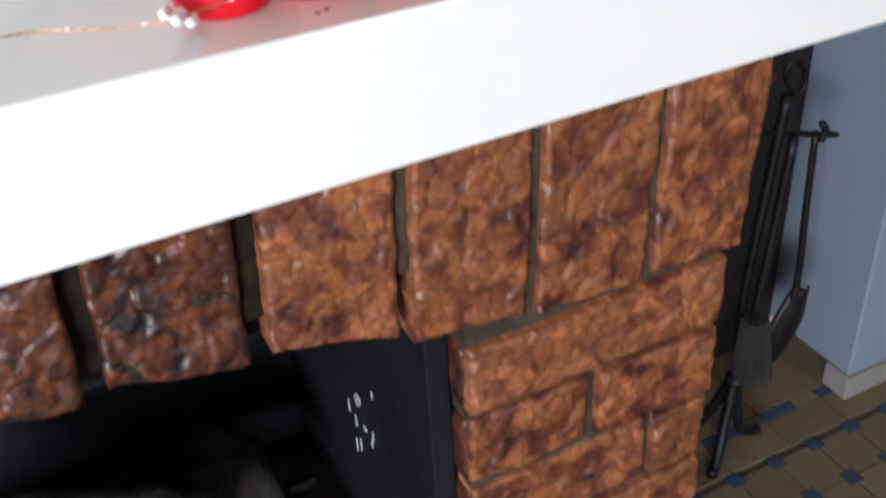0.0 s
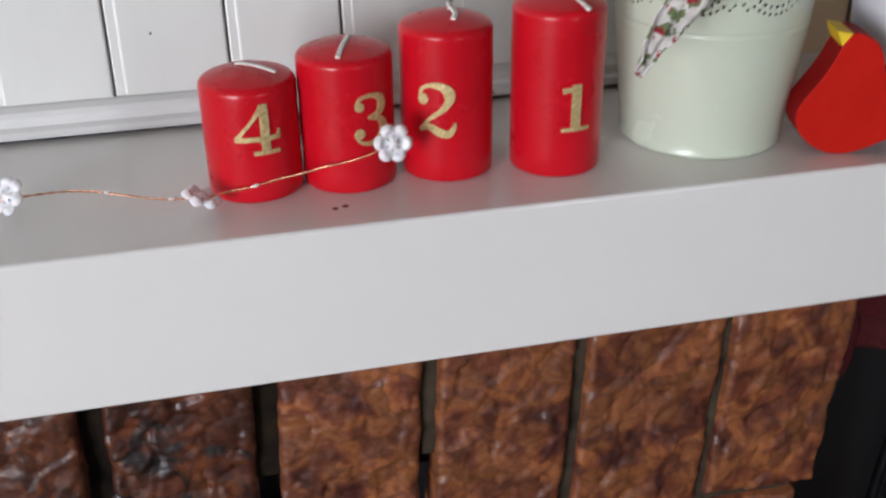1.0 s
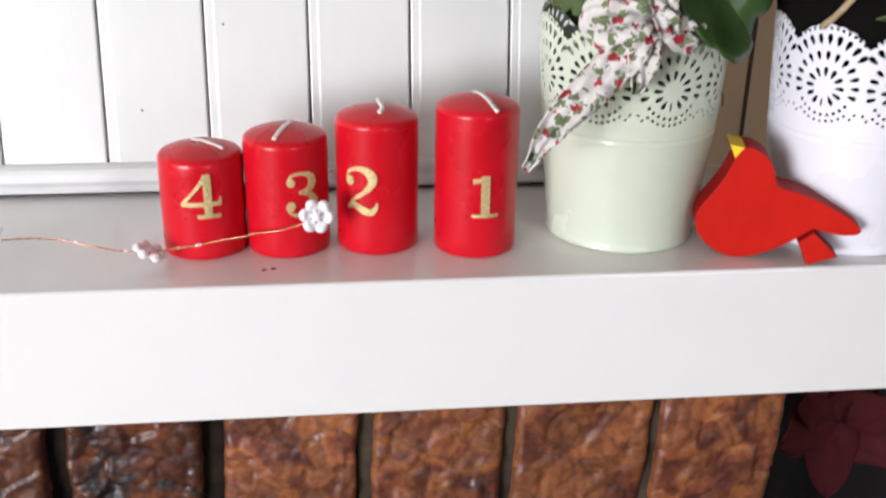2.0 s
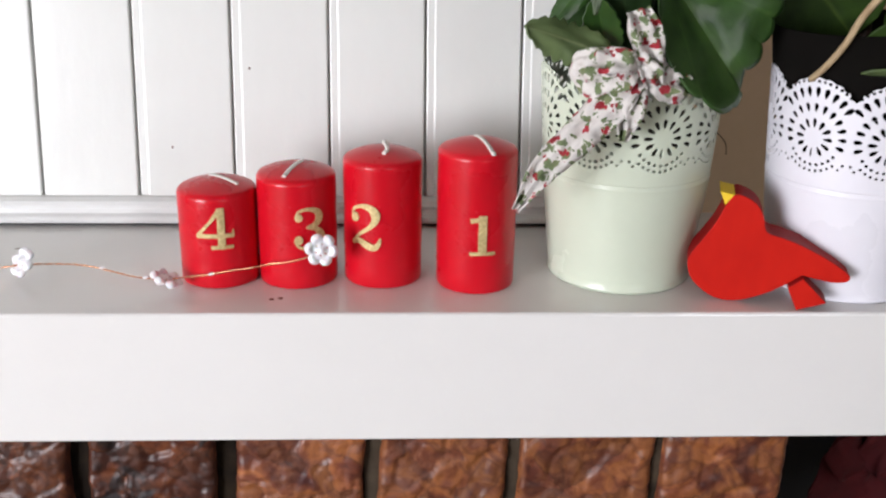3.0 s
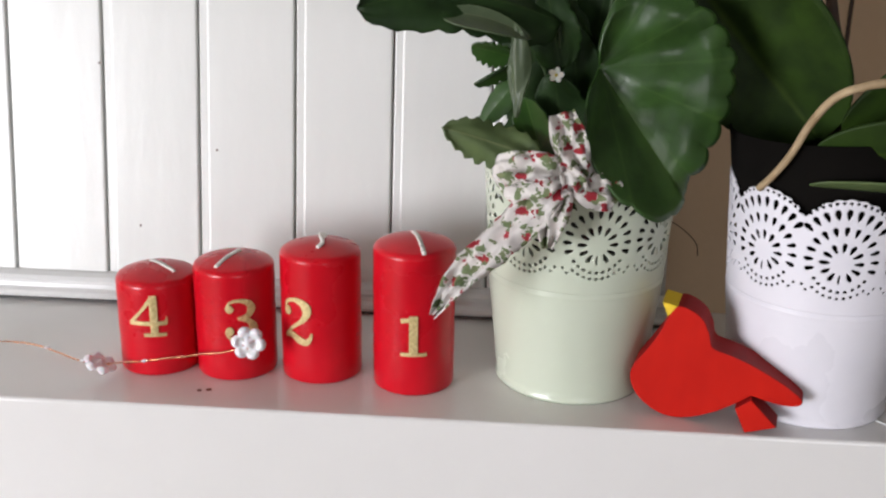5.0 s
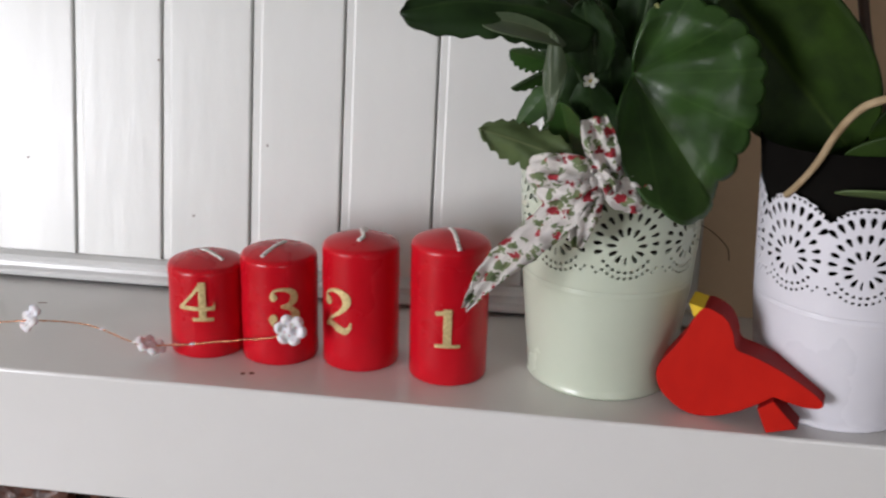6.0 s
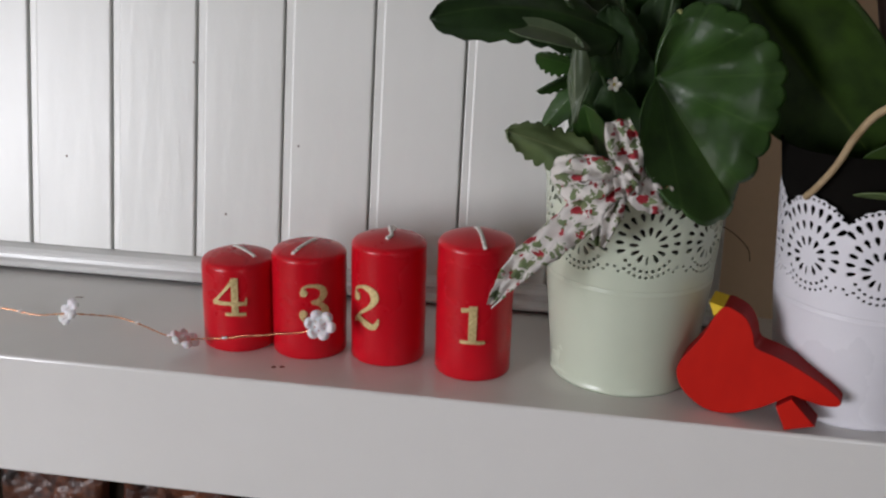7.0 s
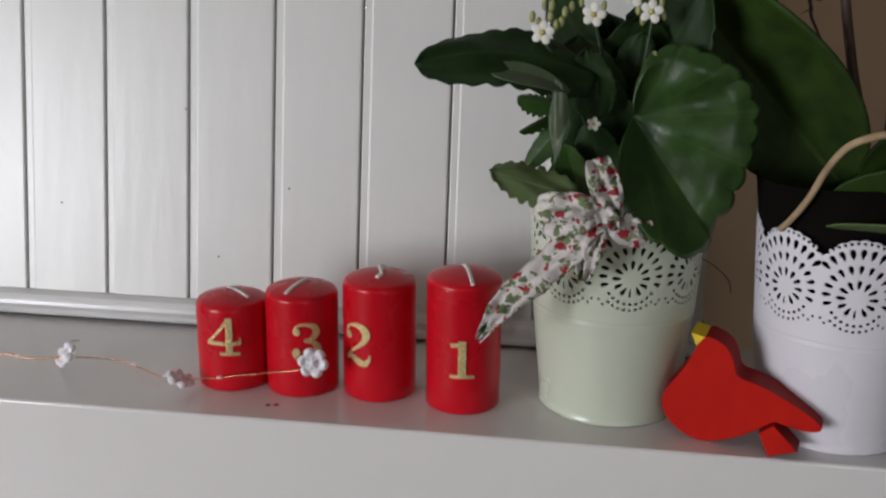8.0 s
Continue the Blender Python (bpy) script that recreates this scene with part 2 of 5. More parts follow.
def leaf_material(name, dark, light, rough, coat=0.15, veins=0):
    """Waxy leaf: lighter midrib and side veins from the leaf's own coordinates."""
    m, n, link, b = nodes_of(name, rough, 0, coat)
    uv = n.new("ShaderNodeUVMap")
    sep = n.new("ShaderNodeSeparateXYZ")
    link.new(uv.outputs[0], sep.inputs[0])
    off = n.new("ShaderNodeMath"); off.operation = "SUBTRACT"; off.inputs[1].default_value = 0.5
    link.new(sep.outputs["X"], off.inputs[0])
    ab = n.new("ShaderNodeMath"); ab.operation = "ABSOLUTE"
    link.new(off.outputs[0], ab.inputs[0])
    rib = n.new("ShaderNodeMapRange")
    rib.inputs["From Min"].default_value, rib.inputs["From Max"].default_value = 0.0, 0.035
    rib.inputs["To Min"].default_value, rib.inputs["To Max"].default_value = 0.45, 0.0
    link.new(ab.outputs[0], rib.inputs["Value"])
    rib_out = rib.outputs[0]
    if veins:
        turns, wave, line = n.new("ShaderNodeMath"), n.new("ShaderNodeMath"), n.new("ShaderNodeMapRange")
        turns.operation, wave.operation = "MULTIPLY", "SINE"
        turns.inputs[1].default_value = veins
        link.new(off.outputs[0], turns.inputs[0]); link.new(turns.outputs[0], wave.inputs[0]); link.new(wave.outputs[0], line.inputs["Value"])
        line.inputs["From Min"].default_value, line.inputs["From Max"].default_value, line.inputs["To Max"].default_value = 0.955, 1.0, 0.22
        most = n.new("ShaderNodeMath"); most.operation = "MAXIMUM"
        link.new(rib_out, most.inputs[0]); link.new(line.outputs[0], most.inputs[1])
        rib_out = most.outputs[0]
    co = n.new("ShaderNodeTexCoord")
    noise_a = n.new("ShaderNodeTexNoise"); noise_a.inputs["Scale"].default_value = 55; noise_a.inputs["Detail"].default_value = 5
    link.new(co.outputs["Object"], noise_a.inputs["Vector"])
    ramp = n.new("ShaderNodeValToRGB")
    ramp.color_ramp.elements[0].position, ramp.color_ramp.elements[1].position = 0.3, 0.72
    ramp.color_ramp.elements[0].color, ramp.color_ramp.elements[1].color = (*dark, 1), (*light, 1)
    link.new(noise_a.outputs["Fac"], ramp.inputs[0])
    mix = n.new("ShaderNodeMix"); mix.data_type = "RGBA"
    link.new(rib_out, mix.inputs["Factor"])
    link.new(ramp.outputs[0], mix.inputs[6])
    mix.inputs[7].default_value = (2.2 * light[0], 1.7 * light[1], 2.2 * light[2], 1)
    link.new(mix.outputs[2], b.inputs["Base Color"])
    bp = n.new("ShaderNodeBump"); bp.inputs["Distance"].default_value = 0.0012; bp.inputs["Strength"].default_value = 0.8
    link.new(noise_a.outputs["Fac"], bp.inputs["Height"])
    link.new(bp.outputs[0], b.inputs["Normal"])
    return m


M_LEAF = leaf_material("waxy_dark_green_leaf", (0.016, 0.044, 0.008), (0.036, 0.090, 0.016), 0.33)
M_FAN = leaf_material("veined_fan_leaf", (0.016, 0.044, 0.008), (0.036, 0.090, 0.016), 0.36, 0.1, 62)
# leaf green darkened to hold the shade inside the plant
M_LEAFSHADE = leaf_material("deep_green_inner_leaf", (0.007, 0.019, 0.004), (0.016, 0.040, 0.008), 0.55, 0.0)
M_LEAFSHADE.node_tree.nodes['Principled BSDF'].inputs['Specular IOR Level'].default_value = 0.2
M_LEAFPALE = leaf_material("pale_green_leaf", (0.075, 0.115, 0.040), (0.13, 0.18, 0.068), 0.45)
M_LEAFBACK = leaf_material("dull_leaf_underside", (0.040, 0.062, 0.028), (0.075, 0.105, 0.048), 0.5, 0.0)
M_ORCHID = leaf_material("orchid_leaf_green", (0.012, 0.027, 0.003), (0.026, 0.056, 0.005), 0.6, 0.0)
M_ORCHID.node_tree.nodes["Principled BSDF"].inputs["Specular IOR Level"].default_value = 0.25


def holly_fabric():
    """White ribbon printed with red berries and green holly leaves."""
    m, n, link, b = nodes_of("holly_print_fabric", 0.5)
    uv = n.new("ShaderNodeUVMap")
    warp = n.new("ShaderNodeTexNoise"); warp.inputs["Scale"].default_value = 9
    link.new(uv.outputs[0], warp.inputs["Vector"])
    addv = n.new("ShaderNodeMixRGB"); addv.inputs[0].default_value = 0.22
    link.new(uv.outputs[0], addv.inputs[1]); link.new(warp.outputs["Color"], addv.inputs[2])
    colour = None
    base = (0.84, 0.80, 0.76, 1)
    for scale, limit, col, shift in ((4.80, 0.34, (0.19, 0.25, 0.11, 1), (0.3, 0.1, 0)), (5.00, 0.27, (0.22, 0.26, 0.12, 1), (4.3, 2.1, 0)), (4.20, 0.28, (0.42, 0.02, 0.035, 1), (1.7, 5.2, 0))):
        mp = n.new("ShaderNodeMapping"); mp.inputs["Location"].default_value = shift
        link.new(addv.outputs[0], mp.inputs["Vector"])
        v = n.new("ShaderNodeTexVoronoi"); v.inputs["Scale"].default_value = scale; v.inputs["Randomness"].default_value = 0.9
        link.new(mp.outputs[0], v.inputs["Vector"])
        lt = n.new("ShaderNodeMath"); lt.operation = "LESS_THAN"; lt.inputs[1].default_value = limit
        link.new(v.outputs["Distance"], lt.inputs[0])
        mix = n.new("ShaderNodeMix"); mix.data_type = "RGBA"
        link.new(lt.outputs[0], mix.inputs["Factor"])
        if colour is None:
            mix.inputs[6].default_value = base
        else:
            link.new(colour, mix.inputs[6])
        mix.inputs[7].default_value = col
        colour = mix.outputs[2]
    link.new(colour, b.inputs["Base Color"])
    weave = n.new("ShaderNodeTexNoise"); weave.inputs["Scale"].default_value = 160
    link.new(uv.outputs[0], weave.inputs["Vector"])
    bp = n.new("ShaderNodeBump"); bp.inputs["Distance"].default_value = 0.0006
    link.new(weave.outputs["Fac"], bp.inputs["Height"]); link.new(bp.outputs[0], b.inputs["Normal"])
    return m


M_FABRIC = holly_fabric()


# ---- builders ----
def part(name, bm, material, parent=None, label="", smooth=False):
    me = bpy.data.meshes.new(name)
    bm.normal_update()
    bm.to_mesh(me)
    bm.free()
    for m in (material if isinstance(material, (list, tuple)) else [material]):
        me.materials.append(m)
    if smooth:
        for p in me.polygons:
            p.use_smooth = True
    ob = new(name, me)
    ob.parent = parent
    return tagged(ob, label)


def empty(name, m, label, category, group="", kind=""):
    ob = new(name)
    ob.empty_display_size = 0.02
    ob.matrix_world = m
    return tagged(ob, label, category, group, kind)


def box(x0, x1, y0, y1, z0, z1, bevel=0.0, bm=None, segments=2):
    b = bmesh.new()
    bmesh.ops.create_cube(b, size=1, matrix=Matrix.Translation(((x0 + x1) / 2, (y0 + y1) / 2, (z0 + z1) / 2)) @ Matrix.Diagonal((x1 - x0, y1 - y0, z1 - z0, 1)))
    if bevel:
        bmesh.ops.bevel(b, geom=b.edges[:], offset=bevel, segments=segments, affect="EDGES", profile=0.5)
    return merge(bm, b)


def merge(bm, b):
    if bm is None:
        return b
    tmp = bpy.data.meshes.new("tmp")
    b.to_mesh(tmp)
    bm.from_mesh(tmp)
    bpy.data.meshes.remove(tmp)
    b.free()
    return bm


def lathe(profile, steps=64, close=False):
    """A turned body round z from (radius, height) pairs; a radius of zero closes it."""
    bm = bmesh.new()
    rings = []
    for r, h in profile:
        if r < 1e-6:
            rings.append([bm.verts.new((0, 0, h))])
        else:
            rings.append([bm.verts.new((r * math.cos(2 * math.pi * i / steps), r * math.sin(2 * math.pi * i / steps), h)) for i in range(steps)])
    for a, b in zip(rings, rings[1:]):
        for i in range(steps):
            j = (i + 1) % steps
            if len(a) == 1 and len(b) == 1:
                continue
            if len(a) == 1:
                bm.faces.new((a[0], b[j], b[i]))
            elif len(b) == 1:
                bm.faces.new((a[i], a[j], b[0]))
            else:
                bm.faces.new((a[i], a[j], b[j], b[i]))
    bmesh.ops.recalc_face_normals(bm, faces=bm.faces[:])
    return bm


def catmull(points, per=8):
    pts = [Vector(p) for p in points]
    pts = [2 * pts[0] - pts[1]] + pts + [2 * pts[-1] - pts[-2]]
    out = []
    for i in range(1, len(pts) - 2):
        a, b, c, d = pts[i - 1:i + 3]
        for k in range(per):
            t = k / per
            out.append(0.5 * ((2 * b) + (c - a) * t + (2 * a - 5 * b + 4 * c - d) * t * t + (3 * b - a - 3 * c + d) * t ** 3))
    out.append(pts[-2])
    return out


def tube(points, radius, sides=8, per=8, taper=None, bm=None):
    """A round rod along a smooth line; radius may be a number or one per point of the line."""
    line = catmull(points, per)
    b = bmesh.new()
    rings = []
    up = Vector((0.13, 0.31, 0.94))
    for i, p in enumerate(line):
        d = (line[min(i + 1, len(line) - 1)] - line[max(i - 1, 0)]).normalized()
        u = d.cross(up)
        if u.length < 0.05:
            u = d.cross(Vector((1, 0, 0)))
        u.normalize()
        v = d.cross(u)
        f = i / (len(line) - 1)
        r = radius if taper is None else radius + (taper - radius) * f
        rings.append([b.verts.new(p + r * (math.cos(2 * math.pi * k / sides) * u + math.sin(2 * math.pi * k / sides) * v)) for k in range(sides)])
    for a, c in zip(rings, rings[1:]):
        for k in range(sides):
            j = (k + 1) % sides
            b.faces.new((a[k], a[j], c[j], c[k]))
    b.faces.new(rings[0][::-1])
    b.faces.new(rings[-1])
    return merge(bm, b)


# ---- the room ----
X0, X1, Y0, Y1, TOP = ROOM
RIGHT = 1.177          # white wall beside the fireplace
RETURN = 0.436


def structure(name, bm, material, label, category):
    return tagged(part(name, bm, material), label, category, "", "structure")


structure("wall_back", box(X0, RIGHT + 0.1, Y1, Y1 + 0.12, 0, TOP), M_WALL, "tan brown painted alcove wall behind the chimney hood", "wall")
back = bpy.data.objects["wall_back"]
for x in (0.72, 0.88, 1.10):
    part("panel_joint", box(x, x + 0.004, Y1 - 0.0025, Y1 - 0.0002, 0.002, TOP - 0.002), M_STICK_DARK, back, "dark joint between wall panels")
# added dark board: the lower wall is only in shade here
part("wainscot", box(0.50, RIGHT - 0.002, Y1 - 0.012, Y1 - 0.0005, 0.002, 0.89, 0.002), M_ALCOVESHADE, back, "near-black board added for the shade low in the alcove")
wall_side = structure("wall_side", box(RIGHT, RIGHT + 0.1, RETURN, Y1, 0.05, TOP, 0.004), M_WHITEWALL, "pale blue painted wall return beside the fireplace", "wall")
structure("wall_right_front", box(RIGHT + 0.1, X1 + 0.1, RETURN + 0.002, RETURN + 0.1, 0.05, TOP), M_CREAMWALL, "beige wall running on from the return", "wall")
part("plinth", box(RIGHT - 0.004, X1 + 0.1, RETURN - 0.006, RETURN + 0.05, 0, 0.05, 0.003), M_CREAMWALL, wall_side)
# unseen side walls and ceiling, added to enclose and bounce the light
structure("wall_right", box(X1, X1 + 0.12, Y0, RETURN - 0.01, 0, TOP), M_CREAMWALL, "unseen beige side wall added to close the room", "wall")
structure("wall_left", box(X0 - 0.12, X0, Y0, Y1, 0, TOP), M_CREAMWALL, "unseen beige side wall added to close the room", "wall")
structure("ceiling", box(X0 - 0.1, X1 + 0.1, Y0 - 0.1, Y1 + 0.1, TOP, TOP + 0.1), M_CEIL, "unseen white ceiling added to close the room", "ceiling")

# the unseen wall with the windows, behind the camera; the right window is added
WINDOWS = ((-2.75, 2.2), (1.60, 0.9))
wb = bmesh.new()
edges_x = [X0 - 0.1]
for cx, w in WINDOWS:
    edges_x += [cx - w / 2, cx + w / 2]
edges_x.append(X1 + 0.1)
for i in range(0, len(edges_x), 2):
    box(edges_x[i], edges_x[i + 1], Y0 - 0.2, Y0, 0, TOP, 0, wb)
for cx, w in WINDOWS:
    box(cx - w / 2, cx + w / 2, Y0 - 0.2, Y0, 0, 0.8, 0, wb)
    box(cx - w / 2, cx + w / 2, Y0 - 0.2, Y0, 2.1, TOP, 0, wb)
structure("wall_window", wb, M_CREAMWALL, "beige wall with two window openings", "wall")
for k, (cx, w) in enumerate(WINDOWS):
    win = empty("window_%d" % (k + 1), pose(cx, Y0 - 0.05, 0.8), "white framed casement window letting in daylight", "window", "", "structure")
    fb = bmesh.new()
    for a in (-w / 2, -0.025, w / 2 - 0.05):
        box(a, a + 0.05, -0.02, 0.02, 0, 1.3, 0.004, fb)
    for z in (0, 1.25):
        box(-w / 2 + 0.05, w / 2 - 0.05, -0.018, 0.018, z, z + 0.05, 0.004, fb)
    part("window_frame", fb, M_GLASS, win)
    part("window_sill", box(-w / 2 - 0.03, w / 2 + 0.03, 0.04, 0.16, -0.03, 0, 0.004), M_GLASS, win)

# ---- floor with ochre tiles and slate blue insets ----
floor = structure("floor", box(X0 - 0.1, X1 + 0.1, Y0 - 0.1, Y1 + 0.1, -0.1, -0.006), M_GROUT, "ochre tiled floor with small slate blue inset squares", "floor")

# ---- fireplace body ----
FACE = 0.08            # front of the rough stones
LEFT = -0.86
fire = empty("fireplace", pose(0, 0, 0), "fireplace of red-brown rough varnished stone blocks with a black firebox", "fireplace")
part("pier_core", box(0.262, 0.518, FACE + 0.0085, 0.62, 0, SHELF - 0.10), M_JOINT, fire, "grey mortar core")
part("pier_core", box(LEFT + 0.03, -0.55, FACE + 0.014, 0.62, 0, SHELF - 0.10), M_JOINT, fire, "grey mortar core")
part("lintel_core", box(-0.549, 0.211, FACE + 0.0125, 0.62, 0.862, SHELF - 0.10), M_SOOTJOINT, fire, "soot-black mortar core")
part("lintel_core", box(0.2115, 0.261, FACE + 0.0085, 0.62, 0.862, SHELF - 0.10), M_JOINT, fire, "grey mortar core")
part("hearth", box(-0.56, 0.27, 0.06, 0.60, 0, 0.30, 0.004), M_SOOTJOINT, fire)
for a, b, c, d, e, f in ((0.236, 0.258, FACE + 0.03, 0.56, 0.302, 0.852), (-0.548, -0.526, FACE + 0.03, 0.56, 0.302, 0.852), (-0.5255, 0.2355, 0.54, 0.56, 0.302, 0.852), (-0.5255, 0.2355, FACE + 0.03, 0.5395, 0.835, 0.852)):
    part("firebox_plate", box(a, b, c, d, e, f, 0.002), M_SOOT_SHADE, fire, "soot-black steel plate")
grate = bmesh.new()
for k in range(9):
    x = -0.45 + k * 0.075
    tube([(x, 0.16, 0.40), (x, 0.22, 0.36), (x, 0.40, 0.36), (x, 0.46, 0.40)], 0.007, 6, 4, None, grate)
tube([(-0.5, 0.24, 0.35), (0.2, 0.24, 0.35)], 0.008, 6, 4, None, grate)
tube([(-0.5, 0.40, 0.35), (0.2, 0.40, 0.35)], 0.008, 6, 4, None, grate)
for x in (-0.45, 0.15):
    for y in (0.24, 0.40):
        tube([(x, y, 0.36), (x, y, 0.30)], 0.007, 6, 4, None, grate)
part("grate", grate, M_IRON, fire)


def ash_smear(x, y, z, sy, sz, seed):
    rnd = random.Random(seed)
    bm = bmesh.new()
    pts = [bm.verts.new((x, y + sy * (0.6 + 0.5 * rnd.random()) * math.cos(a), z + sz * (0.5 + 0.6 * rnd.random()) * math.sin(a))) for a in [2 * math.pi * i / 11 for i in range(11)]]
    f = bm.faces.new(pts)
    ex = bmesh.ops.extrude_face_region(bm, geom=[f])
    bmesh.ops.translate(bm, verts=[v for v in ex["geom"] if isinstance(v, bmesh.types.BMVert)], vec=(-0.0012, 0, 0))
    bmesh.ops.recalc_face_normals(bm, faces=bm.faces[:])
    return bm


for k, (y, z, sy, sz) in enumerate(((0.297, 0.556, 0.008, 0.009), (0.302, 0.549, 0.006, 0.007), (0.285, 0.523, 0.005, 0.004), (0.312, 0.512, 0.0022, 0.009), (0.268, 0.515, 0.0018, 0.006), (0.262, 0.53, 0.0014, 0.008), (0.33, 0.520, 0.0018, 0.011), (0.25, 0.60, 0.0014, 0.006), (0.32, 0.47, 0.0018, 0.014), (0.305, 0.482, 0.0012, 0.012))):
    part("ash_smear", ash_smear(0.2358, y, z, sy, sz, k), M_ASH, fire, "pale ash smear on the steel")


def chips(p, size):
    """Height of a face broken into small tilted facets, with hairline steps between them."""
    dist, pts = noise.voronoi(p / size)
    c = noise.cell_vector(pts[0] * 3.7)
    q = (p / size - pts[0])
    step = min(1.0, (dist[1] - dist[0]) * 5.0)
    return (c.x - 0.5) * q.x * 1.5 + (c.y - 0.5) * q.z * 1.5 + (c.z - 0.5) * 0.75 - 0.30 * (1 - step)


def stone_block(w, h, d, seed, nx, nz, rough=0.007):
    """One rough-hewn block: x 0..w, z 0..h, front face at y 0 broken into chips, back at y d."""
    off = Vector((seed * 3.17, seed * 1.71, seed * 0.93))
    bm = bmesh.new()
    grid = []
    for k in range(nz + 1):
        row = []
        for i in range(nx + 1):
            u, v = i / nx, k / nz
            edge = min(u * w, (1 - u) * w, v * h, (1 - v) * h)
            drop = 0.0035 * max(0, 1 - edge / 0.005) ** 2
            p = Vector((u * w, 0, v * h))
            warp = Vector((noise.noise(p * 60 + off), 0, noise.noise(p * 60 - off))) * 0.006
            y = -rough * (0.6 * noise.noise(p * 14 + off) + 0.50 * chips(p + warp + off, 0.024) + 0.20 * chips(p + warp * 1.4 - off, 0.0105) + 0.07 * noise.noise(p * 210 + off)) + drop
            x = p.x + 0.0016 * noise.noise(Vector((p.z * 34, p.x * 34, seed))) + 0.0008 * noise.noise(Vector((p.z * 120, p.x * 30, seed)))
            z = p.z + 0.0022 * noise.noise(Vector((p.x * 34, seed + 9, p.z * 34)))
            row.append(bm.verts.new((x, y, z)))
        grid.append(row)
    for k in range(nz):
        for i in range(nx):
            bm.faces.new((grid[k][i], grid[k][i + 1], grid[k + 1][i + 1], grid[k + 1][i]))
    rim = grid[0] + [r[-1] for r in grid[1:]] + grid[-1][::-1][1:] + [r[0] for r in grid[::-1][1:-1]]
    back = [bm.verts.new((v.co.x, d, v.co.z)) for v in rim]
    for i in range(len(rim)):
        j = (i + 1) % len(rim)
        bm.faces.new((rim[j], rim[i], back[i], back[j]))
    bm.faces.new(back)
    return bm


seed = 1
# soldier stones over the opening: x from, x to at the foot, foot height, slant of the foot
SOLDIERS = [(-0.832, -0.742, 0.79, 0), (-0.726, -0.63, 0.79, 0), (-0.614, -0.52, 0.80, 0), (-0.504, -0.41, 0.82, 0), (-0.394, -0.335, 0.84, 0), (-0.320, -0.232, 0.85, 0), (-0.217, -0.131, 0.85, -0.1), (-0.115, -0.0205, 0.856, -0.12),
            (-0.0045, 0.0920, 0.852, -0.22), (0.1080, 0.2070, 0.834, -0.25), (0.2175, 0.3170, 0.796, -0.13), (0.3270, 0.4325, 0.779, -0.03), (0.4405, 0.5380, 0.779, -0.05)]
for x0, x1, z0, slant in SOLDIERS:
    h = SHELF - 0.096 - z0
    fine = x0 > -0.22
    bm = stone_block(x1 - x0, h, 0.03 if x0 > 0.2 else 0.05, seed, 46 if fine else 20, 84 if fine else 36)
    for v in bm.verts:
        v.co.z += slant * v.co.x * (1 - v.co.z / h)
        v.co.x += 0.045 * v.co.z
    ob = part("stone", bm, M_SOOTSTONE if x0 < 0.05 else M_STONE, fire, "soot-darkened stone" if x0 < 0.05 else "", True)
    ob.location = (x0, FACE, z0)
    seed += 1
# courses of the right pier, then the left
for side in (0, 1):
    z = 0.770
    course = 0
    while z > 0.02:
        h = 0.072 if course == 0 else 0.078
        z0 = max(0.004, z - h)
        a, b = (0.262, 0.521 - 0.0009 * course)
        mid = 0.386 if course % 2 else 0.30
        cuts = [(a, b)] if course == 0 else [(a, mid - 0.004), (mid + 0.004, b)] if course % 2 else [(a, b - 0.071), (b - 0.063, b)]
        for p, q in cuts:
            if side:
                p, q = -0.288 - q, -0.288 - p
            ob = part("stone", stone_block(q - p, z - z0 - 0.002, 0.03, seed, max(8, int((q - p) / 0.0026)), 30), M_STONE, fire, "", True)
            ob.location = (p, FACE + 0.002 * math.sin(seed * 2.1), z0)
            seed += 1
        # the jamb's return face towards the opening
        jb = stone_block(0.035, z - z0 - 0.006, 0.012, seed, 6, 12, 0.003)
        ob = part("stone", jb, M_SOOTSTONE, fire, "soot-darkened stone", True)
        ob.matrix_local = pose(0.2585, FACE + 0.046, z0, 0, 0, -90) if not side else pose(-0.5465, FACE + 0.010, z0, 0, 0, 90)
        seed += 1
        z = z0 - 0.007
        course += 1

# charred logs lying on the grate
for k, (a, b, r) in enumerate((((-0.16, 0.30, 0.455), (0.13, 0.36, 0.43), 0.045), ((-0.40, 0.26, 0.43), (-0.05, 0.32, 0.42), 0.05), ((-0.20, 0.36, 0.52), (0.06, 0.27, 0.49), 0.035))):
    bm = tube([a, [(a[i] + b[i]) / 2 + 0.006 for i in range(3)], b], r, 14, 10)
    for v in bm.verts:
        v.co += Vector((noise.noise(v.co * 40), noise.noise(v.co * 40 + Vector((5, 0, 0))), noise.noise(v.co * 40 + Vector((0, 7, 0))))) * 0.008
    tagged(part("log", bm, M_LOG, None, "", True), "charred grey-black log lying on the fire grate", "log", "logs in the firebox")

# ---- mantel shelf ----
SH = 0.095
LEND, REND = -0.93, 0.6207
shelf = empty("mantel_shelf", pose(0, 0, 0), "thick white gloss-painted mantel shelf over the stone fireplace", "mantel shelf")
sb = bmesh.new()
pts = [(LEND, 0), (REND, 0), (REND + 0.024, 0.17), (REND + 0.024, 0.205), (LEND, 0.205)]
lower = [sb.verts.new((x, y, SHELF - SH)) for x, y in pts]
upper = [sb.verts.new((x, y, SHELF)) for x, y in pts]
sb.faces.new(lower[::-1])
sb.faces.new(upper)
for i in range(5):
    j = (i + 1) % 5
    sb.faces.new((lower[i], lower[j], upper[j], upper[i]))
bmesh.ops.bevel(sb, geom=sb.edges[:], offset=0.0022, segments=3, affect="EDGES", profile=0.5)
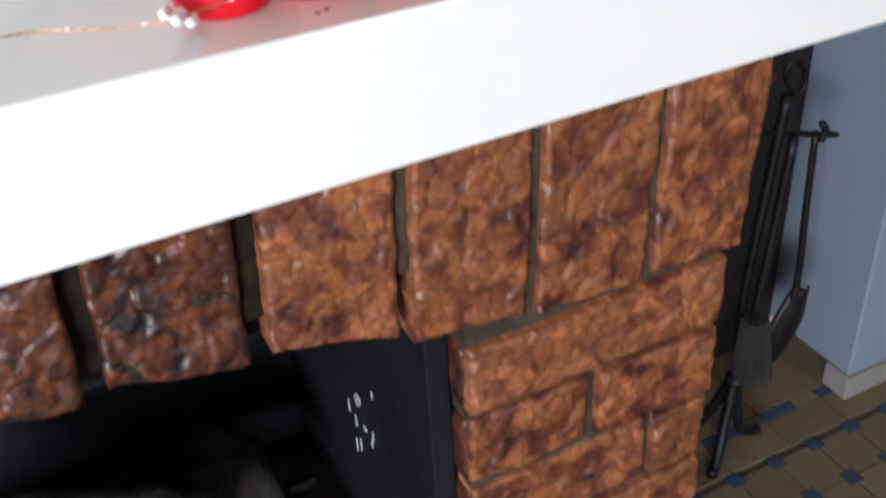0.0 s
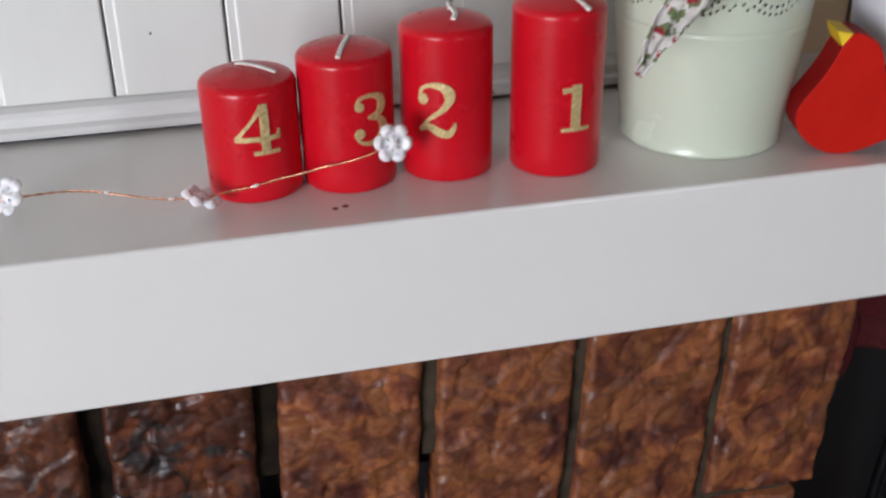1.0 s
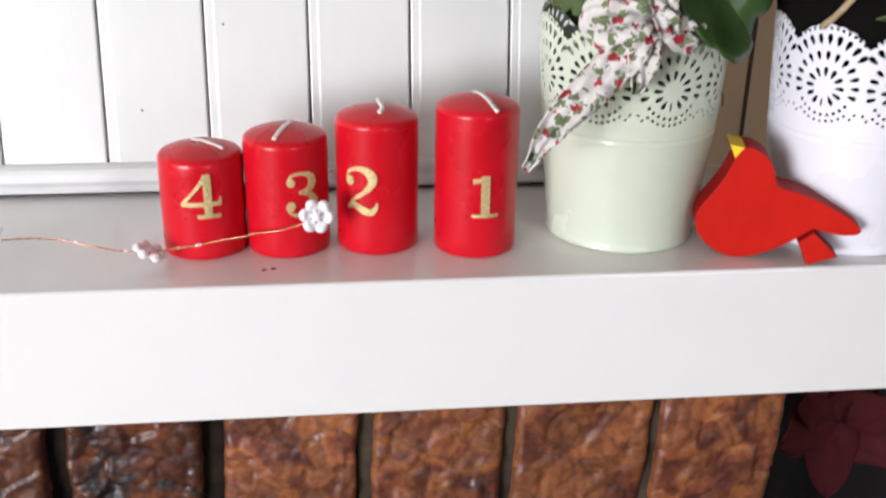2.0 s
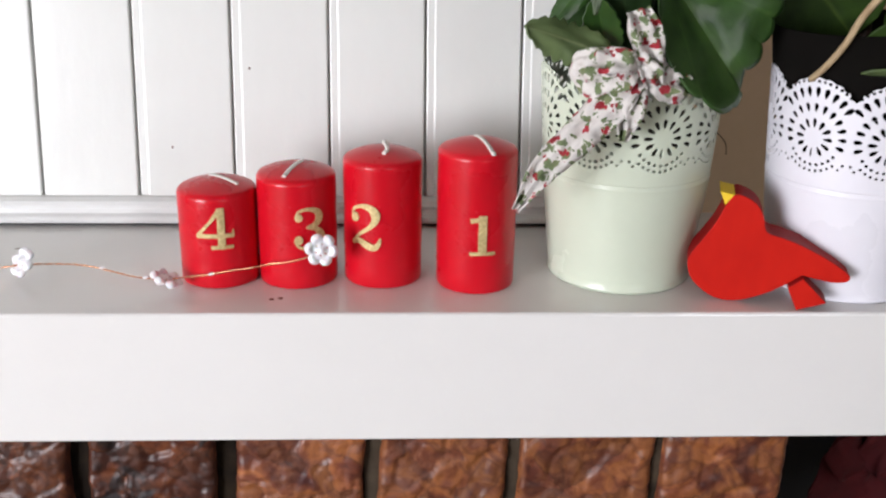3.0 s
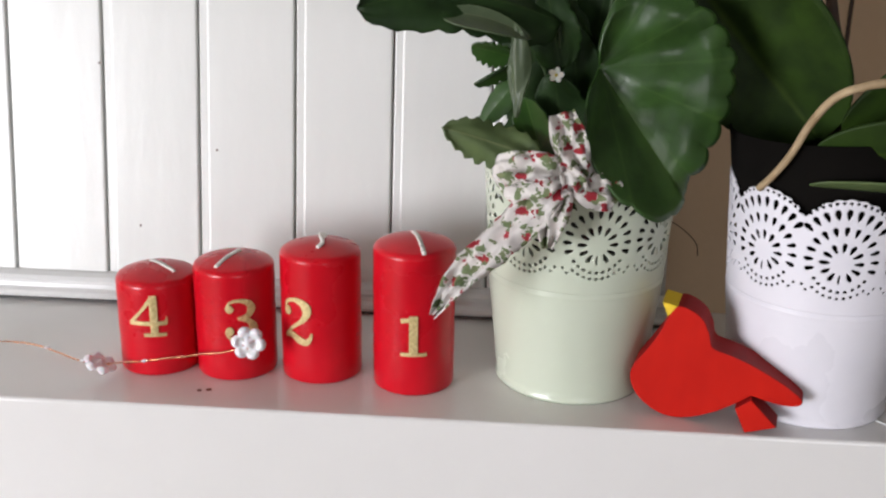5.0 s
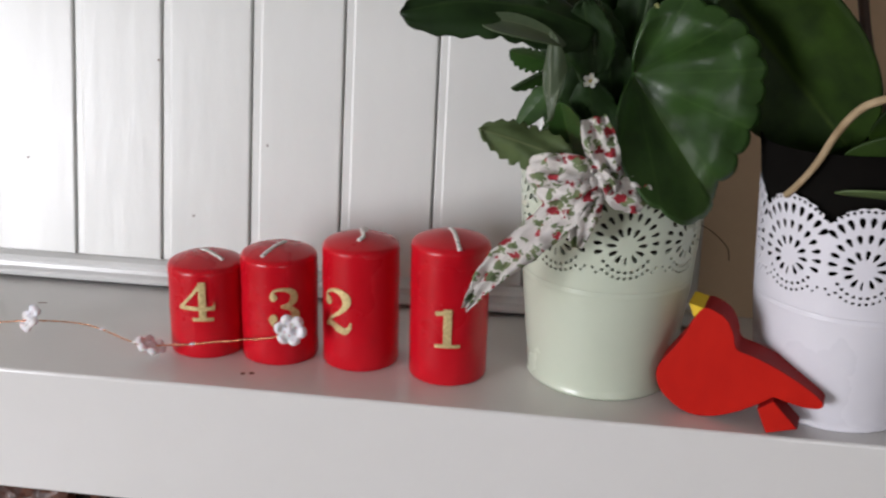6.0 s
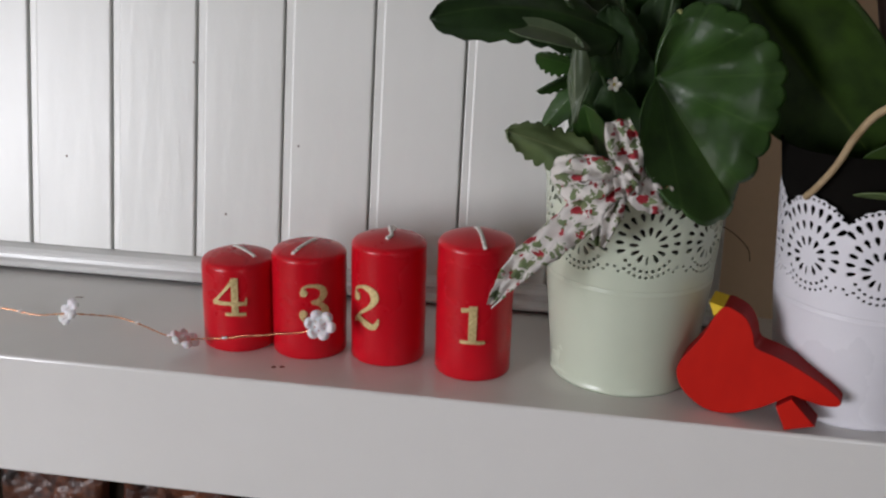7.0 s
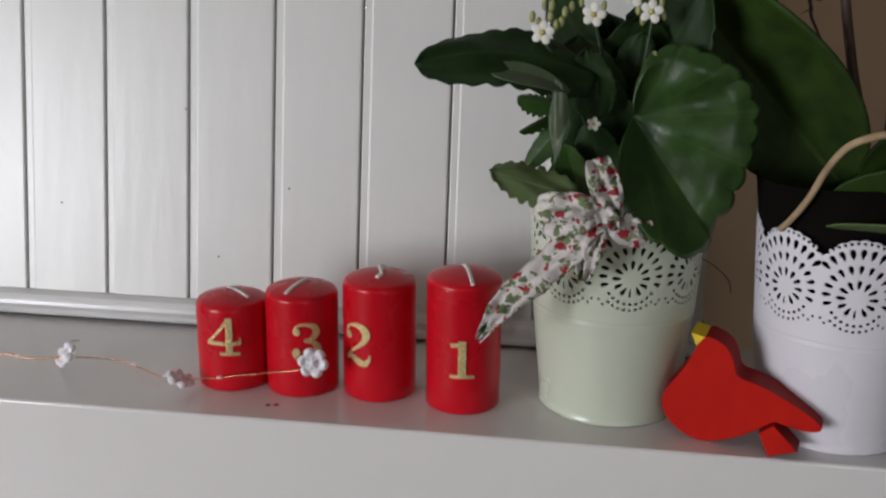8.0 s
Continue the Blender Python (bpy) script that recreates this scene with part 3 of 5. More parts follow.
part("board", sb, M_SHELF, shelf)
seam = bmesh.new()
tube([(0.5765, 0.045, SHELF + 0.0003), (0.6125, 0.004, SHELF + 0.0003)], 0.0007, 5, 2, None, seam)
part("seam", seam, M_TRIM, shelf, "raised paint seam across the shelf end")


def spot(name, x, y, z, rx, ry, material, parent, turn=0.0, tall=0.0006, label=""):
    bm = bmesh.new()
    bmesh.ops.create_uvsphere(bm, u_segments=10, v_segments=6, radius=1, matrix=Matrix.Translation((x, y, z)) @ Matrix.Rotation(turn, 4, "Z") @ Matrix.Diagonal((rx, ry, tall, 1)))
    return part(name, bm, material, parent, label, True)


for x, y, rx, ry in ((0.1534, 0.0238, 0.0018, 0.0020), (0.1592, 0.0254, 0.0020, 0.0021), (-0.044, 0.118, 0.004, 0.0012)):
    spot("stain", x, y, SHELF, rx, ry, M_MARK, shelf, 0.2, 0.0003, "small brown stain on the paint")

# ---- sloping chimney hood of tongue-and-groove boards ----
LEANW = 0.149
WY = 0.1761
hood = empty("chimney_hood", pose(0, 0, 0), "chimney hood leaning back, clad in cream-white tongue-and-groove boards", "chimney hood")
HX0, HX1 = -0.83, 0.476
HT = TOP - 0.004
hb = bmesh.new()


def hood_corner(x, y, z):
    return Vector((x - (0.05 if x > 0 else -0.05) * (z - SHELF), y + LEANW * (z - SHELF), z))


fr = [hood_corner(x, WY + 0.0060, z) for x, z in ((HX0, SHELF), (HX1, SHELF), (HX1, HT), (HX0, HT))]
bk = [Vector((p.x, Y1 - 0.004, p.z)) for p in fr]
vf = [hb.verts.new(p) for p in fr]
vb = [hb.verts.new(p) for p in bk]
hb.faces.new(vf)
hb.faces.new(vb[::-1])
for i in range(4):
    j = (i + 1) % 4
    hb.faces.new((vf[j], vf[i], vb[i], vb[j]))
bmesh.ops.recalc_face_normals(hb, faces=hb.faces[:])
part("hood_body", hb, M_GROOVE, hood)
PITCH = 0.0757
A0 = 0.2596
LEN = (HT - SHELF - 0.002) * math.hypot(1, LEANW)
TILT = -math.degrees(math.atan(LEANW))
k = -14
while A0 + k * PITCH < HX1 - 0.01:
    x0 = A0 + k * PITCH + 0.0008
    x1 = min(x0 + PITCH - 0.0016, HX1 - 0.002)
    k += 1
    if x0 < HX0:
        continue
    w = x1 - x0
    bm = bmesh.new()
    # board profile: rounded edge beside the groove, a narrow bead on the groove's right side
    prof = [(0.0, 0.0062), (0.0, 0.0022), (0.0004, 0.0013), (0.0012, 0.0010), (0.0060, 0.0009), (0.0066, 0.0007), (0.0073, 0.0001), (0.0080, 0.0), (w - 0.0014, 0.0), (w - 0.0004, 0.0005), (w, 0.0020), (w, 0.0062)]
    a = [bm.verts.new((x, y, 0)) for x, y in prof]
    b = [bm.verts.new((x, y, LEN)) for x, y in prof]
    for i in range(len(prof) - 1):
        bm.faces.new((a[i], a[i + 1], b[i + 1], b[i]))
    bm.faces.new(a[::-1])
    bm.faces.new(b)
    ob = part("board", bm, M_PANEL, hood)
    ob.matrix_local = pose(x0, WY, SHELF + 0.001, TILT, 0, 0)
tb = bmesh.new()
tp = [(0.0, 0.0035), (-0.012, 0.0035), (-0.0135, 0.006), (-0.0125, 0.0085), (-0.009, 0.0105), (-0.0085, 0.0135), (-0.010, 0.0165), (-0.0085, 0.0195), (-0.004, 0.0215), (0.0, 0.022)]
tx0, tx1 = HX0, HX1
ta = [tb.verts.new((tx0, WY + LEANW * z + y, SHELF + z)) for y, z in tp]
tc = [tb.verts.new((tx1, WY + LEANW * z + y, SHELF + z)) for y, z in tp]
for i in range(len(tp) - 1):
    tb.faces.new((ta[i], tc[i], tc[i + 1], ta[i + 1]))
tb.faces.new(ta)
tb.faces.new(tc[::-1])
bmesh.ops.recalc_face_normals(tb, faces=tb.faces[:])
part("base_trim", tb, M_TRIM, hood, "white moulded trim strip along the foot")
# solid black strip in place of the shade under the trim
part("gap", box(HX0, HX1, WY - 0.006, WY + 0.01, SHELF + 0.0004, SHELF + 0.0034), M_SOOT_SHADE, hood, "black strip standing for the shade in the gap under the trim")
for x, z in ((0.1223, 1.2213), (-0.085, 1.20), (0.03, 1.285), (0.06, 1.16)):
    spot("knot_mark", x, WY + LEANW * (z - SHELF), z, 0.0009, 0.0006, M_MARK, hood, 0, 0.0011)

M_REDCLOTH = surface("dark_red_cloth", [(0.070, 0.003, 0.006), (0.115, 0.006, 0.009)], 60, 0.85, bump=0.001)

# ---- candles ----
def glyph(text, height, radius):
    """A raised numeral of fat and thin strokes bent round a candle of that radius, centred on the front."""
    bm = bmesh.new()
    layers = []

    def stroke(points, widths, per=8):
        line = catmull([(x, 0, z) for x, z in points], per)
        lift = len(layers) * 0.00003
        layers.append(text)
        pairs = []
        for i, p in enumerate(line):
            f = i / (len(line) - 1) * (len(widths) - 1)
            j = min(int(f), len(widths) - 2)
            w = widths[j] + (widths[j + 1] - widths[j]) * (f - j)
            d = (line[min(i + 1, len(line) - 1)] - line[max(i - 1, 0)]).normalized()
            side = Vector((-d.z, 0, d.x)) * w / 2
            pairs.append((p + side, p - side))
        rows_ = []
        for l, r in pairs:
            pts_ = [l + (r - l) * q / 4 for q in range(5)]
            rows_.append([[bm.verts.new((p.x * height, dy, p.z * height)) for p in pts_] for dy in (0.0009 + lift, -0.0003)])
        for u, w_ in zip(rows_, rows_[1:]):
            for q in range(4):
                bm.faces.new((u[0][q], u[0][q + 1], w_[0][q + 1], w_[0][q]))
            bm.faces.new((u[0][0], w_[0][0], w_[1][0], u[1][0]))
            bm.faces.new((u[0][4], u[1][4], w_[1][4], w_[0][4]))
        for e in (rows_[0], rows_[-1]):
            for q in range(4):
                bm.faces.new((e[0][q], e[1][q], e[1][q + 1], e[0][q + 1]))

    def ball(x, z, r):
        stroke([(x - r, z), (x, z), (x + r, z)], [0.0, 1.5 * r, 1.93 * r, 2 * r, 1.93 * r, 1.5 * r, 0.0], 8)

    def bar(x0_, x1_, z, w):
        stroke([(x0_, z), ((x0_ + x1_) / 2, z), (x1_, z)], [w, w], 3)

    if text == "1":
        stroke([(0.02, -0.45), (0.02, 0.0), (0.02, 0.5)], [0.2, 0.2], 4)
        stroke([(0.06, 0.46), (-0.08, 0.40), (-0.27, 0.37)], [0.1, 0.1, 0.12])
        bar(-0.28, 0.33, -0.46, 0.085)
    elif text == "4":
        stroke([(0.14, -0.45), (0.14, 0.0), (0.14, 0.5)], [0.17, 0.17], 4)
        stroke([(0.12, 0.46), (-0.14, 0.12), (-0.41, -0.17)], [0.10, 0.065, 0.075])
        bar(-0.43, 0.42, -0.18, 0.10)
        stroke([(0.40, -0.19), (0.41, -0.11), (0.42, -0.03)], [0.06, 0.05, 0.02], 3)
        bar(-0.10, 0.40, -0.46, 0.085)
    elif text == "2":
        ball(-0.23, 0.20, 0.105)
        stroke([(-0.30, 0.24), (-0.24, 0.40), (-0.02, 0.475), (0.19, 0.40), (0.26, 0.22), (0.14, 0.02), (-0.10, -0.17), (-0.29, -0.38)], [0.05, 0.07, 0.08, 0.15, 0.21, 0.15, 0.09, 0.07, 0.07])
        stroke([(-0.30, -0.40), (-0.12, -0.33), (0.06, -0.42), (0.22, -0.46), (0.32, -0.36), (0.35, -0.24)], [0.06, 0.13, 0.17, 0.15, 0.09, 0.04])
    else:
        ball(-0.24, 0.28, 0.095)
        stroke([(-0.31, 0.30), (-0.22, 0.44), (0.0, 0.48), (0.20, 0.40), (0.25, 0.25), (0.16, 0.10), (-0.06, 0.04)], [0.05, 0.06, 0.08, 0.15, 0.18, 0.12, 0.06])
        stroke([(-0.06, 0.045), (0.17, -0.02), (0.29, -0.20), (0.20, -0.40), (-0.02, -0.48), (-0.24, -0.43), (-0.34, -0.28)], [0.06, 0.12, 0.20, 0.17, 0.09, 0.07, 0.05])
        ball(-0.25, -0.26, 0.105)
    for v in bm.verts:
        a = v.co.x / radius
        r = radius + v.co.y
        v.co = Vector((r * math.sin(a), -r * math.cos(a), v.co.z))
    bmesh.ops.recalc_face_normals(bm, faces=bm.faces[:])
    return bm


def candle(x, y, height, text, angle, zmid, gh, wick_points, label):
    r = 0.0271
    ob = empty("candle", pose(x, y, SHELF), label, "candle", "four red advent candles")
    top = height - 0.0100
    prof = [(0, 0.0), (r - 0.002, 0.0), (r - 0.0006, 0.0006), (r, 0.002)]
    prof += [(r + 0.00012 * math.sin(k * 1.9 + height * 90), 0.002 + (top - 0.002) * k / 8) for k in range(1, 9)]
    for k in range(1, 8):
        a = radians(70) * k / 7
        prof.append((r - 0.0052 * (1 - math.cos(a)), top + 0.0052 * math.sin(a)))
    rb, zb = prof[-1]
    for k in range(1, 11):
        f = k / 10
        prof.append((rb * (1 - f), zb + (height - zb) * (1 - (1 - f) ** 2)))
    part("wax_body", lathe(prof, 72), M_WAX, ob, "", True)
    wb_ = bmesh.new()
    line = [p - Vector((0, 0, 0.0051 * min(1.0, p.xy.length / 0.0236) ** 2)) for p in catmull(wick_points, 6)]
    for i in range(len(line) - 1):
        p, q = line[i], line[i + 1]
        sidev = (q - p).cross(Vector((0, 0, 1)))
        sidev = sidev.normalized() * 0.0013 if sidev.length > 1e-6 else Vector((0.0013, 0, 0))
        lower_, upper_ = [], []
        for c in (p - sidev, p + sidev, q + sidev, q - sidev):
            lower_.append(wb_.verts.new(c + Vector((0, 0, height - 0.0005))))
            upper_.append(wb_.verts.new(c + Vector((0, 0, height + 0.0010))))
        wb_.faces.new(upper_)
        for m in range(4):
            wb_.faces.new((lower_[m], lower_[(m + 1) % 4], upper_[(m + 1) % 4], upper_[m]))
    part("wick", wb_, M_WICK, ob, "white flattened cotton wick", True)
    g = part("numeral", glyph(text, gh, r), M_GOLD, ob, "glittering gold numeral " + text)
    g.matrix_local = pose(0, 0, zmid - SHELF, 0, 0, angle + 90)
    return ob


candle(0.1139, 0.0674, 0.0722, "4", -86.0, 1.1440, 0.0290, [(-0.005, 0.005, 0), (0.001, 0.001, 0), (0.008, -0.004, 0), (0.0158, -0.0085, 0)], "short red pillar candle with a gold number four")
candle(0.1684, 0.0660, 0.0830, "3", -68.0, 1.1440, 0.0290, [(0.004, 0.004, 0), (0.001, -0.004, 0.0), (-0.0060, -0.0210, 0)], "red pillar candle with a gold number three")
candle(0.2275, 0.0672, 0.0942, "2", -116.0, 1.1448, 0.0310, [(0.002, 0.001, 0), (0.004, -0.001, 0.003), (0.001, -0.003, 0.004), (0.0035, -0.0085, 0.0012), (0.001, -0.0140, 0.0003)], "tall red pillar candle with a gold number two")
candle(0.2919, 0.0572, 0.1032, "1", -86.0, 1.1430, 0.0280, [(-0.002, 0.006, 0), (0.001, 0.0, 0.0), (0.0088, -0.0245, 0)], "tallest red pillar candle with a gold number one")


# ---- lace-rimmed metal pots ----
LOBES = 8
POT_H = 0.1525
ROS = 0.1125


def pot_radius(h):
    return 0.0502 + 0.0078 * h / 0.07 if h < 0.07 else 0.0580 + 0.0050 * (h - 0.07) / 0.08


def lace_field(u, h):
    """Signed distance in metres: below zero where the sheet is cut away. u: arc across one lobe, h: height."""
    v = h - ROS
    best = np.full_like(u, 1.0)

    def drops(cv, ring, step, hl, hw, lo, hi, phase=0.0, ulim=0.0215):
        nonlocal best
        rho, phi = np.hypot(u, v - cv), np.degrees(np.arctan2(u, v - cv))
        k = np.clip(np.round((phi - phase) / step), np.ceil((lo - phase) / step), np.floor((hi - phase) / step))
        a = np.radians(k * step + phase)
        cu, cw = ring * np.sin(a), cv + ring * np.cos(a)
        du, dv = u - cu, v - cw
        radial, across = du * np.sin(a) + dv * np.cos(a), du * np.cos(a) - dv * np.sin(a)
        wide = hw * (1 + 0.45 * np.clip(radial / hl, -1, 1))
        d = (np.sqrt((radial / hl) ** 2 + (across / wide) ** 2) - 1) * np.minimum(hl, hw)
        d = np.where(np.abs(cu) < ulim, d, 1.0)
        best = np.minimum(best, d)

    drops(0.0, 0.0098, 30, 0.0031, 0.00125, -180, 179)
    drops(0.0012, 0.0188, 18, 0.0029, 0.00135, -108, 108, 0, 0.0205)
    drops(0.004, 0.0262, 13, 0.0034, 0.0015, -60, 60, 0, 0.0212)
    drops(0.007, 0.0300, 7.2, 0.00105, 0.00105, -48, 48, 0, 0.0218)
    drops(0.0, 0.0180, 13.5, 0.0011, 0.0011, 121, 239 - 0.1, 180, 0.019)
    drops(0.0, 0.0180, 13.5, 0.0011, 0.0011, -239, -121, -180, 0.019)
    drops(0.0, 0.0222, 10.5, 0.0010, 0.0010, 128, 232, 180, 0.0195)
    drops(0.0, 0.0222, 10.5, 0.0010, 0.0010, -232, -128, -180, 0.0195)
    drops(0.0, 0.0262, 9, 0.0009, 0.0009, 105, 140, 180, 0.0228)
    drops(0.0, 0.0262, 9, 0.0009, 0.0009, -140, -105, -180, 0.0228)
    # scalloped outline of the lobe
    cu_ = np.hypot(u, v - 0.0115)
    ang = np.degrees(np.arctan2(u, v - 0.0115))
    edge = 0.0270 + 0.0010 * np.abs(np.cos(np.radians(ang * 180 / 15.0)))
    outline = np.where(v > 0.0115, edge - cu_, 1.0)
    return np.minimum(best, outline)


def lace_mesh(nu=560, nh=108, h0=0.0794):
    """The pierced upper band as a sheet with its hole edges drawn on to the pattern's outline."""
    us = np.arange(nu) / nu * 2 * math.pi
    hs = h0 + (POT_H - h0 + 0.0012) * np.arange(nh + 1) / nh
    th, hh = np.meshgrid(us, hs)
    lobe = 2 * math.pi / LOBES

    def field(t, h):
        w = (t + lobe / 2) % lobe - lobe / 2
        return lace_field(w * 0.0605, h)

    e = 1e-5
    step_u, step_h = 2 * math.pi / nu, (POT_H - h0) / nh
    for _ in range(2):
        f = field(th, hh)
        gu = (field(th + e / 0.0605, hh) - field(th - e / 0.0605, hh)) / (2 * e)
        gh = (field(th, hh + e) - field(th, hh - e)) / (2 * e)
        g2 = np.maximum(gu * gu + gh * gh, 0.05)
        mv_u, mv_h = -f * gu / g2, -f * gh / g2
        near = (np.abs(f) < 0.00042)
        near[0] = False
        lim = 0.00034
        th = th + np.where(near, np.clip(mv_u, -lim, lim), 0) / 0.0605
        hh = hh + np.where(near, np.clip(mv_h, -lim, lim), 0)
    rad = 0.0580 + 0.0050 * (hh - 0.07) / 0.08
    verts = np.stack([rad * np.cos(th), rad * np.sin(th), hh], -1).reshape(-1, 3)
    idx = np.arange((nh + 1) * nu).reshape(nh + 1, nu)
    a, b = idx[:-1], np.roll(idx[:-1], -1, 1)
    c, d = np.roll(idx[1:], -1, 1), idx[1:]
    tm = (th[:-1] + th[1:]) / 2 + math.pi / nu
    hm = (hh[:-1] + hh[1:]) / 2
    keep = field(tm, hm) > 0
    faces = np.stack([a, b, c, d], -1)[keep]
    used = np.unique(faces)
    back = np.full(len(verts), -1)
    back[used] = np.arange(len(used))
    me = bpy.data.meshes.new("lace_band")
    me.from_pydata(verts[used].tolist(), [], back[faces].tolist())
    for p in me.polygons:
        p.use_smooth = True
    return me


LACE = lace_mesh()


def lace_pot(x, y, turn, material, label):
    ob = empty("plant_pot", pose(x, y, SHELF, 0, 0, turn) @ Matrix.Diagonal((0.994, 0.994, 1, 1)), label, "plant pot", "two lace-rimmed metal pots")
    prof = [(0, 0.003), (0.0487, 0.003), (0.0490, 0.0004), (0.0504, 0.0), (0.0513, 0.0012), (0.0513, 0.0026), (0.0506, 0.0036)]
    prof += [(pot_radius(h), h) for h in (0.008, 0.02, 0.035, 0.05, 0.062, 0.0700, 0.0745)]
    prof += [(0.0585, 0.0754), (0.0588, 0.0764), (0.0586, 0.0774), (0.0585, 0.0786), (0.0586, 0.0796)]
    prof += [(0.0578, 0.0796), (0.0570, 0.068), (0.0492, 0.006), (0, 0.006)]
    part("body", lathe(prof, 96), material, ob, "", True)
    me = LACE.copy()
    me.materials.append(material)
    band = new("lace_band", me)
    band.parent = ob
    sol = band.modifiers.new("thickness", "SOLIDIFY")
    sol.thickness, sol.offset = 0.0007, -1
    return ob


POT1 = (0.3978, 0.0804)
POT2 = (0.5535, 0.0646)
lace_pot(*POT1, -80.5, M_GREENPOT, "pale green metal plant pot with a pierced lace rim")
white_pot = lace_pot(*POT2, -142.0 + 1.0, M_WHITEPOT, "white metal plant pot with a pierced lace rim")
fold = bmesh.new()
for h in (0.004, 0.02, 0.04, 0.06, 0.0745):
    r = pot_radius(h)
    for x, y in ((r - 0.001, -0.0035), (r + 0.0026, -0.0030), (r + 0.0032, 0.0), (r + 0.0026, 0.0030), (r - 0.001, 0.0035)):
        fold.verts.new((x, y, h))
fold.verts.ensure_lookup_table()
for i in range(4):
    for k in range(5):
        j = (k + 1) % 5
        fold.faces.new([fold.verts[q] for q in (5 * i + k, 5 * i + j, 5 * i + 5 + j, 5 * i + 5 + k)])
fold.faces.new(fold.verts[0:5][::-1])
fold.faces.new(fold.verts[20:25])
seam_ob = part("side_seam", fold, M_WHITEPOT, white_pot, "raised folded seam down the pot's side")
seam_ob.matrix_local = pose(0, 0, 0, 0, 0, 141.0 - 14.0)



# ---- plants ----
def leaf_mesh(base, tip, side, wl, wr, fold_l, fold_r, droop=0.0, start=0.0, scallop=0.0, teeth=9, nu=26, nv=16, arch=0.0, wave=0.0, seed=0):
    """A leaf blade from base to tip; side points to its right half. Half widths, folds in degrees (plus: towards the back), droop in metres."""
    base, tip, side = Vector(base), Vector(tip), Vector(side)
    a = tip - base
    length = a.length
    a.normalize()
    s = (side - a * side.dot(a)).normalized()
    n = a.cross(s).normalized()
    bm = bmesh.new()
    uvl = bm.loops.layers.uv.new("UVMap")
    grid = []
    for i in range(nu + 1):
        row = []
        t = start + (1 - start) * i / nu
        f = i / nu
        w = max(0.0, 1 - (2 * f ** 0.78 - 1) ** 2) ** 0.55 if start < 0 or scallop > 0.1 else max(0.0, math.sin(math.pi * f ** 0.75)) ** 0.62
        if start == 0:
            w = max(w, 0.06 * (1 - f))
        for k in range(-nv, nv + 1):
            q = k / nv
            width, fold = (wr, fold_r) if q > 0 else (wl, fold_l)
            edge = 1 + scallop * (abs(math.sin(teeth * math.pi * f)) - 0.5) * abs(q) ** 4
            d = abs(q) * width * w * edge
            ang = radians(fold) * (0.55 + 0.45 * abs(q))
            along = t * length
            p = base + a * along + s * (math.copysign(1, q) * d * math.cos(ang)) + n * (-d * math.sin(ang))
            p += Vector((0, 0, 4 * arch * f * (1 - f) - droop * f * f))
            if wave:
                p += n * wave * math.sin(f * 9 + seed + q * 2.4) * abs(q) ** 1.5 + n * wave * 0.7 * noise.noise(Vector((f * 3, q * 2, seed)))
            row.append(bm.verts.new(p))
        grid.append(row)
    for i in range(nu):
        for k in range(2 * nv):
            fc = bm.faces.new((grid[i][k], grid[i][k + 1], grid[i + 1][k + 1], grid[i + 1][k]))
            for lp, (ii, kk) in zip(fc.loops, ((i, k), (i, k + 1), (i + 1, k + 1), (i + 1, k))):
                lp[uvl].uv = (kk / (2 * nv), ii / nu)
    return bm


def leaf(parent, material, *args, thick=0.0011, label="", **kw):
    ob = part("leaf", leaf_mesh(*args, **kw), material, parent, label, True)
    sol = ob.modifiers.new("thickness", "SOLIDIFY")
    sol.thickness, sol.offset = thick, 0
    return ob


kal = empty("flowering_plant", pose(0.0035, 0.001, 0), "dark green scalloped-leaf plant with small white flowers in the green pot", "potted plant")
part("soil", lathe([(0, 0.112), (0.030, 0.116), (0.055, 0.110), (0.0565, 0.106), (0, 0.104)], 40), M_SOIL, kal, "dark potting soil").location = (POT1[0] - 0.0035, POT1[1] - 0.001, SHELF)
CROWN = Vector((0.390, 0.072, 1.225))
# the big fan-shaped leaf hanging over the rim
FAN = [(95, 0.012), (80, 0.040), (62, 0.054), (35, 0.068), (5, 0.079), (-12, 0.082), (-30, 0.083), (-50, 0.087), (-60, 0.098), (-66, 0.092), (-72, 0.083), (-88, 0.056), (-108, 0.026), (-125, 0.010)]


